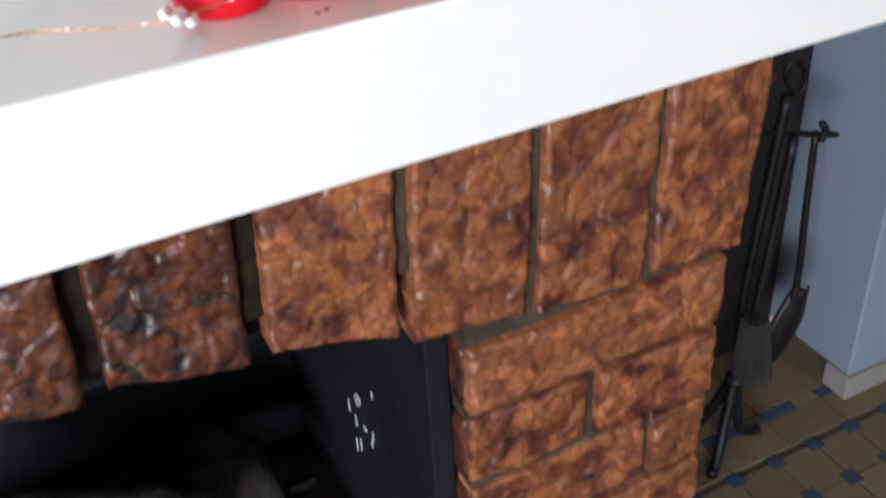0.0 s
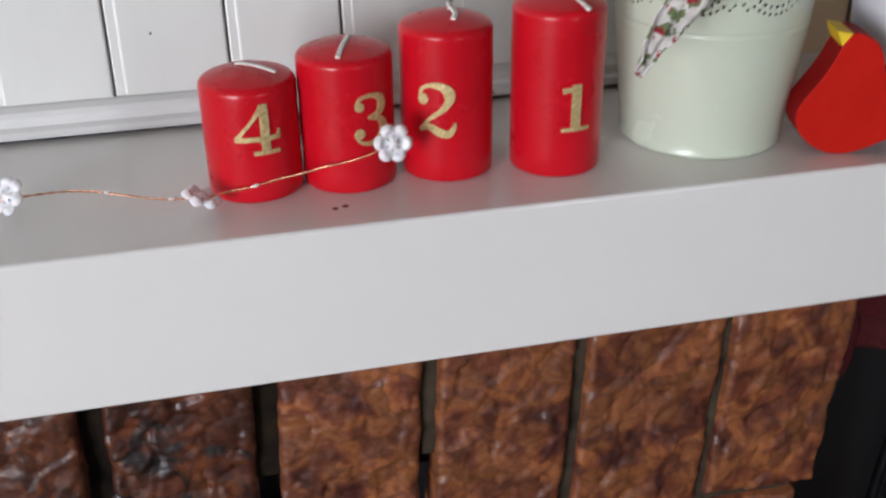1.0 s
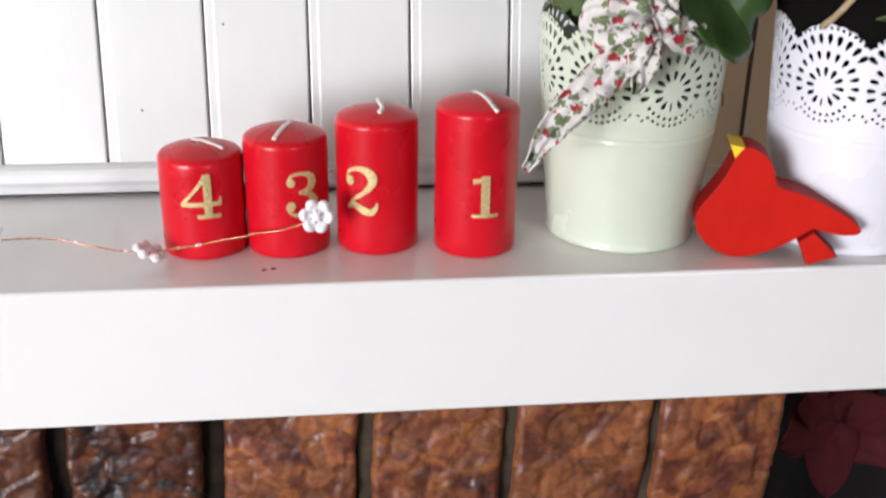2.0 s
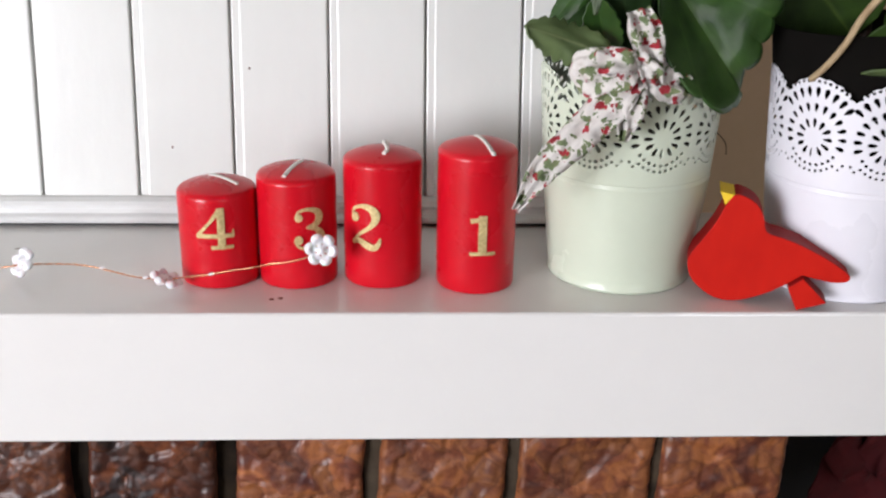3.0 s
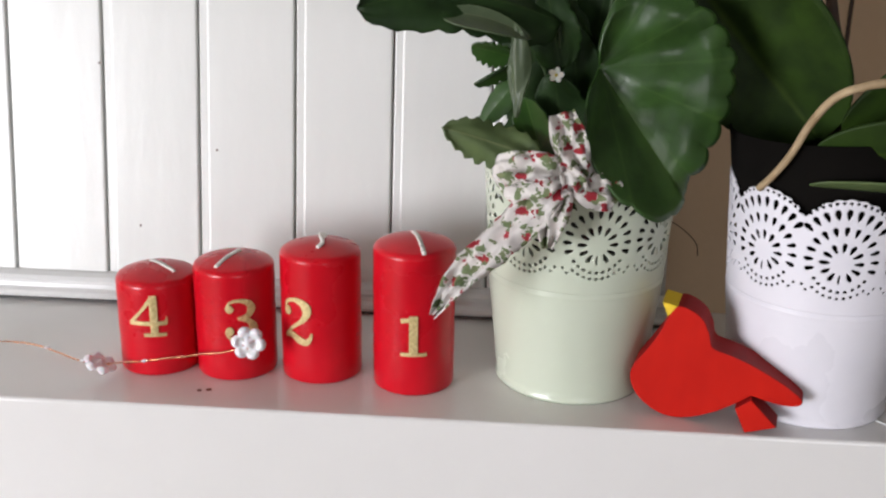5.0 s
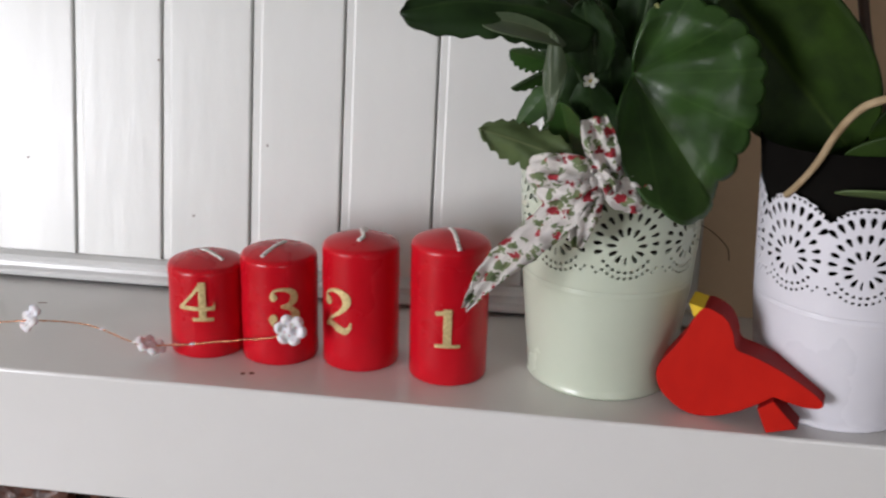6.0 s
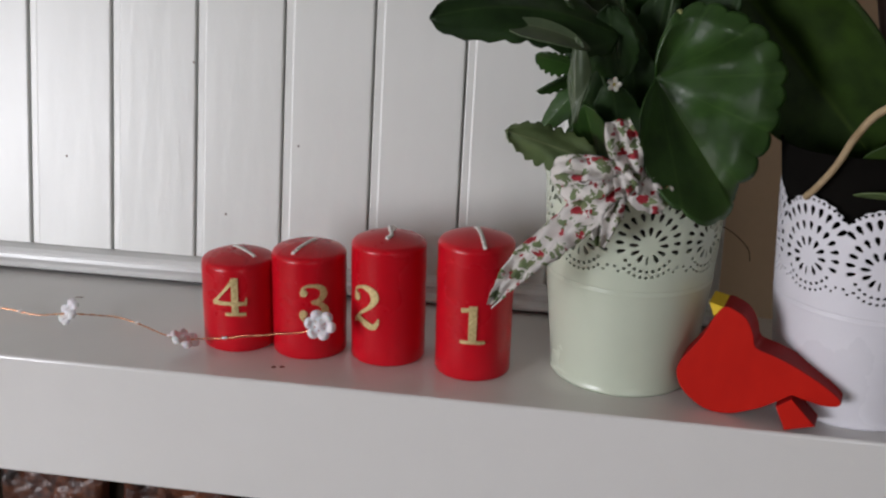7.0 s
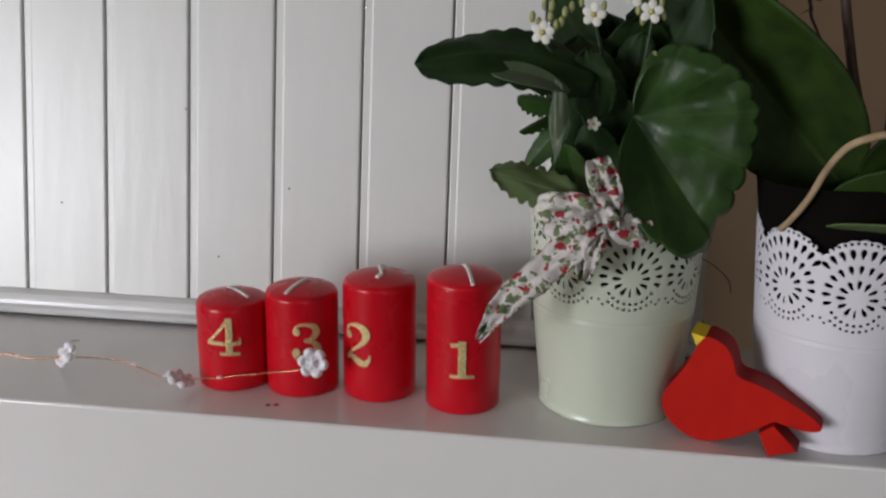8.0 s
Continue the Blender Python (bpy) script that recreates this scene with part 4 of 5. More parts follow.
def fan_leaf(base, rim, fold_at, nt=330, nr=26):
    """A kidney-shaped blade spread from its stalk: rim gives the reach at each angle; it folds along one rib."""
    bm = bmesh.new()
    uvl = bm.loops.layers.uv.new("UVMap")
    ang, rad = [a for a, _ in rim][::-1], [r for _, r in rim][::-1]
    fd = radians(fold_at)
    rows = []
    for i in range(nt + 1):
        a = ang[0] + (ang[-1] - ang[0]) * i / nt
        reach = float(np.interp(a, ang, rad)) * (1 + 0.020 * math.sin(radians(a) * 6.1))
        crenel = 0.055 * (abs(math.sin(radians(a) * 15 + 0.5 * math.sin(radians(a) * 3.3))) ** 0.6 - 0.7)
        row = []
        for k in range(nr + 1):
            q = k / nr
            d = reach * q * (1 + crenel * q ** 7)
            x, z = d * math.cos(radians(a)), d * math.sin(radians(a))
            off = x * -math.sin(fd) + z * math.cos(fd)
            y = -0.010 * q + (1.05 * off if off < 0 else 0.10 * off)
            y += 0.0022 * math.sin(radians(a) * 7.0) * q + 0.0030 * noise.noise(Vector((x * 45, 3.1, z * 45))) + (0.006 * (q - 0.55) ** 2 if off > 0 else 0)
            y += 0.010 * max(0.0, q - 0.82) * 3 * (1 if off > 0 else 0)
            row.append((bm.verts.new(Vector(base) + Vector((x, y, z))), (0.5 + (a - fold_at) / 260, q)))
        rows.append(row)
    for a_, b_ in zip(rows, rows[1:]):
        for k in range(nr):
            quad = (a_[k], a_[k + 1], b_[k + 1], b_[k])
            fc = bm.faces.new([v for v, _ in quad])
            for lp, (_, uv) in zip(fc.loops, quad):
                lp[uvl].uv = uv
    bmesh.ops.remove_doubles(bm, verts=bm.verts[:], dist=1e-6)
    bmesh.ops.recalc_face_normals(bm, faces=bm.faces[:])
    return bm


big = part("leaf", fan_leaf((0.3990, 0.040, 1.3165), FAN, -54), M_FAN, kal, "large fan-shaped waxy leaf with a scalloped rim", True)
sol = big.modifiers.new("thickness", "SOLIDIFY")
sol.thickness, sol.offset = 0.0012, 0
leaf(kal, M_LEAFSHADE, (0.3740, 0.026, 1.3440), (0.2630, -0.012, 1.3530), (0.1, -0.65, -0.62), 0.023, 0.023, 12, 24, arch=0.011, scallop=0.15, teeth=8, wave=0.0025, seed=1)
leaf(kal, M_LEAFBACK, (0.3490, 0.004, 1.3450), (0.3510, 0.001, 1.2930), (0.9, -0.4, 0.2), 0.006, 0.008, 30, 30, scallop=0.05, wave=0.002, seed=5)
leaf(kal, M_LEAFBACK, (0.3080, 0.000, 1.3500), (0.3580, 0.006, 1.3370), (0.2, -0.5, -0.8), 0.006, 0.014, 10, 30, arch=0.004, scallop=0.05, seed=9)
leaf(kal, M_LEAFPALE, (0.3660, 0.020, 1.2650), (0.3095, 0.001, 1.2880), (0.3, -0.25, -0.9), 0.013, 0.013, 10, 18, droop=0.002, scallop=0.34, teeth=8, wave=0.002, seed=3, label="pale green small leaf")
leaf(kal, M_LEAF, (0.3470, 0.036, 1.3230), (0.3235, 0.030, 1.3290), (0, -0.6, 0.8), 0.010, 0.008, 15, 15, scallop=0.3, teeth=6, seed=4)
leaf(kal, M_LEAF, (0.3520, 0.036, 1.3200), (0.3255, 0.030, 1.3060), (0.2, -0.7, 0.6), 0.009, 0.008, 15, 15, scallop=0.3, teeth=6, seed=6)
leaf(kal, M_LEAF, (0.3560, 0.040, 1.3150), (0.3285, 0.036, 1.2790), (0.8, -0.3, -0.6), 0.008, 0.009, 15, 15, scallop=0.08, teeth=6, seed=7)
leaf(kal, M_LEAF, (0.3680, 0.040, 1.2620), (0.3560, 0.028, 1.3000), (0.9, -0.2, 0.2), 0.013, 0.013, 20, 20, scallop=0.15, teeth=6, seed=8)
# inner leaves, in the green darkened for shade
INNER = [((0.393, 0.055, 1.310), (0.432, 0.036, 1.368), 0.024, (0.8, -0.5, -0.3)), ((0.385, 0.060, 1.300), (0.360, 0.030, 1.372), 0.020, (0.9, -0.4, 0.1)),
         ((0.395, 0.070, 1.290), (0.402, 0.034, 1.385), 0.022, (0.95, 0.2, 0.0)), ((0.388, 0.060, 1.285), (0.402, 0.026, 1.345), 0.022, (0.9, -0.3, 0.2)),
         ((0.380, 0.070, 1.250), (0.376, 0.034, 1.330), 0.018, (1, 0, 0)), ((0.400, 0.080, 1.280), (0.445, 0.085, 1.365), 0.026, (0.7, -0.6, -0.3)),
         ((0.388, 0.085, 1.270), (0.352, 0.095, 1.345), 0.022, (0.8, -0.5, 0.4)), ((0.398, 0.060, 1.255), (0.408, 0.038, 1.320), 0.022, (0.9, 0.1, 0)),
         ((0.398, 0.050, 1.300), (0.385, 0.020, 1.262), 0.016, (1, 0, 0)), ((0.405, 0.050, 1.330), (0.440, 0.030, 1.405), 0.020, (0.8, -0.4, -0.4)),
         ((0.384, 0.022, 1.262), (0.372, 0.008, 1.318), 0.012, (1, 0.1, 0)), ((0.392, 0.030, 1.270), (0.382, 0.018, 1.345), 0.012, (1, 0.2, 0)), ((0.394, 0.034, 1.310), (0.402, 0.024, 1.375), 0.012, (1, 0.0, -0.2)), ((0.376, 0.010, 1.320), (0.366, 0.000, 1.366), 0.010, (1, 0.2, 0)),
         ((0.375, 0.070, 1.240), (0.366, 0.046, 1.310), 0.018, (1, 0.1, 0)), ((0.400, 0.070, 1.230), (0.392, 0.040, 1.300), 0.020, (1, 0.1, 0)), ((0.392, 0.080, 1.300), (0.378, 0.060, 1.385), 0.020, (1, -0.1, 0)), ((0.412, 0.080, 1.310), (0.418, 0.070, 1.400), 0.022, (1, 0.1, 0)), ((0.365, 0.080, 1.290), (0.358, 0.070, 1.350), 0.016, (1, 0.1, 0)),
         ((0.375, 0.075, 1.330), (0.345, 0.050, 1.400), 0.016, (0.8, -0.5, 0.3)), ((0.410, 0.090, 1.300), (0.460, 0.070, 1.330), 0.022, (0.2, -0.8, 0.5))]
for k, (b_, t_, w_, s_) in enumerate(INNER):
    leaf(kal, M_LEAFSHADE, Vector(b_) + Vector((0, 0.022, -0.004)), Vector(t_) + Vector((0, 0.026, -0.004)), s_, 1.45 * w_, 1.45 * w_, -14, 14, scallop=0.15, teeth=7, nu=18, nv=9, wave=0.002, seed=10 + k)
stems = [((0.384, 0.075, 1.21), (0.378, 0.06, 1.28), (0.356, 0.03, 1.34), (0.340, 0.02, 1.366)), ((0.390, 0.075, 1.21), (0.388, 0.06, 1.30), (0.378, 0.04, 1.35), (0.371, 0.03, 1.378)),
         ((0.396, 0.075, 1.21), (0.400, 0.06, 1.30), (0.404, 0.045, 1.35), (0.407, 0.04, 1.381)), ((0.392, 0.07, 1.21), (0.386, 0.06, 1.26), (0.378, 0.058, 1.295), (0.3725, 0.06, 1.310)),
         ((0.398, 0.06, 1.30), (0.404, 0.05, 1.33), (0.4095, 0.042, 1.3545)), ((0.390, 0.07, 1.22), (0.394, 0.05, 1.28), (0.3990, 0.040, 1.3165)), ((0.386, 0.07, 1.22), (0.380, 0.045, 1.29), (0.3735, 0.026, 1.3435)),
         ((0.386, 0.07, 1.22), (0.376, 0.04, 1.25), (0.3660, 0.021, 1.2650))]
for s_ in stems:
    part("stem", tube(s_, 0.0017, 7, 6, 0.0011), M_STEM, kal, "", True)


def flower(parent, x, y, z, size, seed, open_=True):
    rnd = random.Random(seed)
    if open_:
        pb = bmesh.new()
        for k in range(5):
            a = math.pi * 0.4 * k + rnd.random() * 0.25
            c = Vector((math.cos(a), -0.25, math.sin(a)))
            b = bmesh.new()
            bmesh.ops.create_uvsphere(b, u_segments=10, v_segments=6, radius=1, matrix=Matrix.Translation(Vector((x, y, z)) + c * size * 0.58) @ Matrix.Rotation(-a, 4, "Y") @ Matrix.Diagonal((size * 0.46, size * 0.10, size * 0.37, 1)))
            merge(pb, b)
        fl = part("flower", pb, M_PETAL, parent, "small white five-petalled flower", True)
        hb_ = bmesh.new()
        bmesh.ops.create_icosphere(hb_, subdivisions=1, radius=size * 0.26, matrix=Matrix.Translation((x, y - size * 0.2, z)))
        part("flower_heart", hb_, M_STAMEN, fl)
    else:
        hb_ = bmesh.new()
        bmesh.ops.create_icosphere(hb_, subdivisions=2, radius=size * 0.5, matrix=Matrix.Translation((x, y, z)) @ Matrix.Diagonal((0.7, 0.7, 1.25, 1)))
        part("bud", hb_, M_BUD, parent, "yellow-green flower bud", True)


for k, (x, y, z, s) in enumerate(((0.3388, 0.02, 1.3714, 0.0076), (0.370, 0.03, 1.3825, 0.0076), (0.406, 0.04, 1.3845, 0.0076), (0.3735, 0.026, 1.3140, 0.0046), (0.395, 0.045, 1.395, 0.008))):
    flower(kal, x, y, z, s * 1.02, k)
for k, (x, y, z, s) in enumerate(((0.4097, 0.04, 1.356, 0.007), (0.347, 0.022, 1.376, 0.006), (0.332, 0.02, 1.381, 0.006), (0.352, 0.026, 1.384, 0.006), (0.344, 0.02, 1.388, 0.006), (0.398, 0.045, 1.3855, 0.006), (0.412, 0.042, 1.390, 0.006), (0.362, 0.03, 1.390, 0.005), (0.3775, 0.056, 1.309, 0.006), (0.336, 0.022, 1.377, 0.006), (0.343, 0.024, 1.381, 0.0055), (0.350, 0.024, 1.378, 0.006), (0.356, 0.03, 1.387, 0.006), (0.376, 0.032, 1.388, 0.0055), (0.401, 0.042, 1.379, 0.006), (0.414, 0.044, 1.382, 0.0055), (0.339, 0.024, 1.388, 0.0055))):
    flower(kal, x, y, z, s, 20 + k, False)

orchid = empty("orchid", pose(0, 0, 0), "orchid with broad green leaves and a tan aerial root", "potted plant")
inner = lathe([(0, 0.05), (0.040, 0.05), (0.0545, 0.140), (0.0578, 0.181), (0.0568, 0.181), (0.055, 0.158), (0.038, 0.152), (0, 0.154)], 40)
part("inner_pot", inner, M_BLACKPOT, orchid, "black plastic nursery pot", True).matrix_local = pose(POT2[0] + 0.002, POT2[1] + 0.003, SHELF, 0, -3, 0)
leaf(orchid, M_ORCHID, (0.5480, 0.086, 1.2680), (0.4060, 0.086, 1.4280), (0.75, -0.35, 0.55), 0.046, 0.060, 30, 22, droop=0.004, nu=36, nv=12, thick=0.002, wave=0.0015, seed=3, label="broad dark green strap leaf")
leaf(orchid, M_ORCHID, (0.5480, 0.040, 1.2780), (0.6750, 0.005, 1.3750), (-0.4, -0.55, 0.6), 0.026, 0.030, 14, 14, droop=0.002, nu=30, nv=10, thick=0.002, seed=4, label="bright green strap leaf")
leaf(orchid, M_ORCHID, (0.5260, 0.020, 1.2720), (0.6500, -0.005, 1.2900), (0.0, -0.5, 0.85), 0.012, 0.022, 10, 10, droop=0.004, nu=30, nv=10, thick=0.002, seed=5)
leaf(orchid, M_LEAFPALE, (0.5240, 0.010, 1.2580), (0.6400, 0.000, 1.2560), (0.0, -0.8, 0.5), 0.008, 0.008, 10, 10, nu=24, nv=6, thick=0.001, seed=6, label="pale dried leaf strip")
part("aerial_root", tube([(0.5000, 0.028, 1.2500), (0.5054, 0.020, 1.2600), (0.5130, 0.014, 1.2750), (0.5203, 0.010, 1.2935), (0.5294, 0.0, 1.3105), (0.5446, -0.008, 1.3190), (0.5650, -0.004, 1.3205)], 0.0021, 8, 8, 0.0026), M_ROOT, orchid, "curved tan aerial root", True)
part("stick", tube([(0.5600, 0.09, 1.23), (0.5563, 0.09, 1.3067), (0.5460, 0.09, 1.35), (0.5359, 0.09, 1.40), (0.53, 0.09, 1.46)], 0.0038, 8, 6, 0.0032), M_STICK, orchid, "dark brown plant stick", True)
twig = bmesh.new()
rnd = random.Random(5)
for k in range(26):
    c = Vector((0.5195 - 0.0005 * k, 0.11, 1.385 + 0.0024 * k))
    a = rnd.random() * 6.28
    tube([c, c + Vector((0.009 * math.cos(a), 0.004 * math.sin(a * 2), 0.006 * math.sin(a)))], 0.0006, 4, 2, 0.0002, twig)
tube([(0.5200, 0.11, 1.38), (0.5080, 0.11, 1.45)], 0.0012, 5, 3, None, twig)
tube([(0.5400, 0.095, 1.345), (0.5300, 0.105, 1.36), (0.5200, 0.11, 1.38)], 0.0011, 5, 5, None, twig)
part("dry_twig", twig, M_STICK, orchid, "dark bristly dried twig")
part("wire_tie", tube([(0.462, 0.145, 1.195), (0.474, 0.140, 1.190), (0.486, 0.140, 1.179), (0.489, 0.142, 1.168)], 0.0004, 6, 8), M_STICK, orchid, "thin brown loose wire", True)


# ---- ribbon bow ----
def strip(points, widths, normals, seed, crumple=0.0060, per=10, nv=12):
    """A crumpled strip of cloth along a line; normals give the side it faces at each point."""
    line = catmull(points, per)
    n = len(line)
    bm = bmesh.new()
    uvl = bm.loops.layers.uv.new("UVMap")
    rows, dist = [], 0.0
    for i, p in enumerate(line):
        f = i / (n - 1) * (len(widths) - 1)
        j = min(int(f), len(widths) - 2)
        w = widths[j] + (widths[j + 1] - widths[j]) * (f - j)
        nm = (Vector(normals[j]) * (1 - (f - j)) + Vector(normals[j + 1]) * (f - j)).normalized()
        d = (line[min(i + 1, n - 1)] - line[max(i - 1, 0)]).normalized()
        s = d.cross(nm).normalized()
        if i:
            dist += (p - line[i - 1]).length
        row = []
        for k in range(nv + 1):
            q = (k / nv - 0.5)
            c = crumple * (1.1 * noise.noise(Vector((dist * 130, q * 4.5, seed))) + 0.55 * math.sin(q * 13 + dist * 70 + seed) + 0.6 * abs(noise.noise(Vector((dist * 260, q * 7, seed + 3)))))
            row.append((bm.verts.new(p + s * q * w + nm * c), (dist / 0.03 * 0.9 + seed * 0.37, q * w / 0.03 + seed * 0.61)))
        rows.append(row)
    for a, b in zip(rows, rows[1:]):
        for k in range(nv):
            quad = (a[k], a[k + 1], b[k + 1], b[k])
            fc = bm.faces.new([v for v, _ in quad])
            for lp, (_, uv) in zip(fc.loops, quad):
                lp[uvl].uv = uv
    return bm


bow = empty("ribbon_bow", pose(0.0025, 0, 0.0015), "crumpled white fabric bow with red and green holly print", "bow")
FR = (-0.1, -1, 0.15)
PIECES = [
    ("ribbon_tail", [(0.3800, 0.006, 1.2560), (0.3640, -0.004, 1.2400), (0.3430, -0.009, 1.2190), (0.3220, -0.011, 1.1960), (0.3072, -0.0127, 1.1745)], [0.017, 0.025, 0.023, 0.015, 0.004], [FR, (-0.3, -1, 0.3), (-0.3, -1, 0.4), (-0.2, -1, 0.3), FR]),
    ("ribbon_loop", [(0.3850, 0.004, 1.2600), (0.3700, -0.007, 1.2640), (0.3520, -0.005, 1.2640), (0.3455, 0.002, 1.2590), (0.3510, -0.001, 1.2500), (0.3700, -0.011, 1.2510), (0.3850, 0.002, 1.2570)], [0.012, 0.020, 0.021, 0.020, 0.021, 0.021, 0.012], [FR, (0, -1, 0.3), (-0.5, -0.8, 0.5), (-1, -0.4, 0.2), (-0.4, -0.8, -0.4), (0, -1, -0.2), FR]),
    ("ribbon_tail", [(0.3910, 0.004, 1.2540), (0.3870, -0.003, 1.2690), (0.3810, -0.002, 1.2840), (0.3775, 0.004, 1.2945)], [0.015, 0.019, 0.020, 0.014], [FR, (0.1, -1, 0), (-0.1, -1, 0.1), (0, -0.9, 0.3)]),
    ("ribbon_tail", [(0.3880, 0.004, 1.2580), (0.3990, 0.000, 1.2520), (0.4130, 0.008, 1.2460)], [0.016, 0.024, 0.018], [FR, (0.1, -1, 0.3), (0.2, -1, 0.2)]),
    ("ribbon_tail", [(0.3800, 0.002, 1.2540), (0.3760, -0.006, 1.2370), (0.3735, -0.004, 1.2160)], [0.016, 0.020, 0.006], [FR, (-0.2, -1, 0.2), FR]),
    ("knot", [(0.3830, -0.004, 1.2640), (0.3870, -0.009, 1.2580), (0.3900, -0.004, 1.2510)], [0.010, 0.014, 0.010], [FR, FR, FR]),
]
for k, (nm, pts_, ws, ns) in enumerate(PIECES):
    ob = part(nm, strip(pts_, ws, ns, k + 1.3), M_FABRIC, bow, "", True)
    sol = ob.modifiers.new("thickness", "SOLIDIFY")
    sol.thickness = 0.0007

# ---- wooden bird ----
BIRD = [(-0.0057, 0.077), (0.0042, 0.0755), (0.0132, 0.0735), (0.0198, 0.0686), (0.0241, 0.0605), (0.0272, 0.0514), (0.0388, 0.0480), (0.0511, 0.0437), (0.0660, 0.0368), (0.0768, 0.0305), (0.0826, 0.0252), (0.0806, 0.0214), (0.0716, 0.0202), (0.0614, 0.0216), (0.0528, 0.0233),
        (0.0698, 0.0070), (0.0515, 0.0), (0.0436, 0.0160), (0.0332, 0.0090), (0.0187, 0.0024), (0.0063, 0.0002), (-0.0053, 0.0030), (-0.0170, 0.0120), (-0.0217, 0.0225), (-0.0205, 0.0315), (-0.0130, 0.0436), (-0.0063, 0.0553), (-0.0014, 0.0672)]


def bird_part(name, outline, material, parent, thick, bevel, label=""):
    bm = bmesh.new()
    f = bm.faces.new([bm.verts.new((x, 0, z)) for x, z in outline])
    ex = bmesh.ops.extrude_face_region(bm, geom=[f])
    bmesh.ops.translate(bm, verts=[v for v in ex["geom"] if isinstance(v, bmesh.types.BMVert)], vec=(0, thick, 0))
    bmesh.ops.recalc_face_normals(bm, faces=bm.faces[:])
    if bevel:
        rim = [e for e in bm.edges if abs(e.verts[0].co.y - e.verts[1].co.y) < 1e-6]
        bmesh.ops.bevel(bm, geom=rim, offset=bevel, segments=2, affect="EDGES", profile=0.5)
    # front and back get the lit red, all other faces the shaded red
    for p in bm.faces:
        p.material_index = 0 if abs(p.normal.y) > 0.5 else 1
    return part(name, bm, material, parent, label)


bird = empty("wooden_bird", pose(0.4545, 0.0218, SHELF, 0, 0, -15.0), "red painted flat wooden bird with a yellow beak", "ornament")
SMOOTH = [(p.x, p.z) for p in catmull([(x, 0, z) for x, z in BIRD[18:] + BIRD[1:14]], 4)]
bird_part("body", SMOOTH + [(0.0528, 0.0233), (0.0436, 0.0160)], [M_BIRD, M_BIRDSHADE], bird, 0.0245, 0.0007)
bird_part("tail", [(0.0532, 0.0226), (0.0698, 0.0070), (0.0515, 0.0), (0.0442, 0.0152)], [M_BIRD, M_BIRDSHADE], bird, 0.019, 0.0005).location = (0, -0.0045, 0)
bird_part("beak", [(-0.0057, 0.077), (0.0038, 0.0753), (-0.0016, 0.0676)], [M_YELLOW, M_YELLOW], bird, 0.0240, 0.0005, "yellow beak")

# ---- string of lights with snowflakes ----
lights = empty("fairy_light_string", pose(0, 0, 0), "thin copper wire string with frosted white snowflakes", "light string")
WIRE = catmull([(-0.30, 0.06, 0.003), (-0.20, 0.085, 0.004), (-0.13, 0.075, 0.003), (-0.085, 0.073, 0.004), (-0.0525, 0.0665, 0.004), (-0.0211, 0.0595, 0.0105), (0.004, 0.072, 0.006), (0.022, 0.072, 0.004), (0.0406, 0.064, 0.003), (0.060, 0.050, 0.005), (0.0821, 0.0373, 0.009), (0.098, 0.0395, 0.0100), (0.112, 0.0390, 0.0118), (0.126, 0.0395, 0.0145), (0.1388, 0.0390, 0.0165), (0.150, 0.0375, 0.0195), (0.164, 0.0370, 0.0215), (0.178, 0.0330, 0.027), (0.187, 0.0265, 0.0345)], 14)
for turn in (0.0, math.pi):
    line = []
    for i, p in enumerate(WIRE):
        a = turn + i * 0.9
        line.append((p.x + 0.00018 * math.sin(a), p.y + 0.00042 * math.cos(a), SHELF + p.z + 0.00042 * math.sin(a)))
    part("wire", tube(line, 0.00036, 5, 1), M_COPPER, lights, "twisted copper wire", True)
for x, y, z in ((0.030, 0.069, 0.0045), (0.112, 0.0388, 0.0122), (-0.068, 0.070, 0.0045), (0.066, 0.046, 0.0068)):
    bm = bmesh.new()
    bmesh.ops.create_icosphere(bm, subdivisions=2, radius=1, matrix=Matrix.Translation((x, y, SHELF + z)) @ Matrix.Rotation(0.5, 4, "Z") @ Matrix.Diagonal((0.0024, 0.0011, 0.0011, 1)))
    part("bulb", bm, M_SNOW, lights, "tiny clear bulb bead", True)


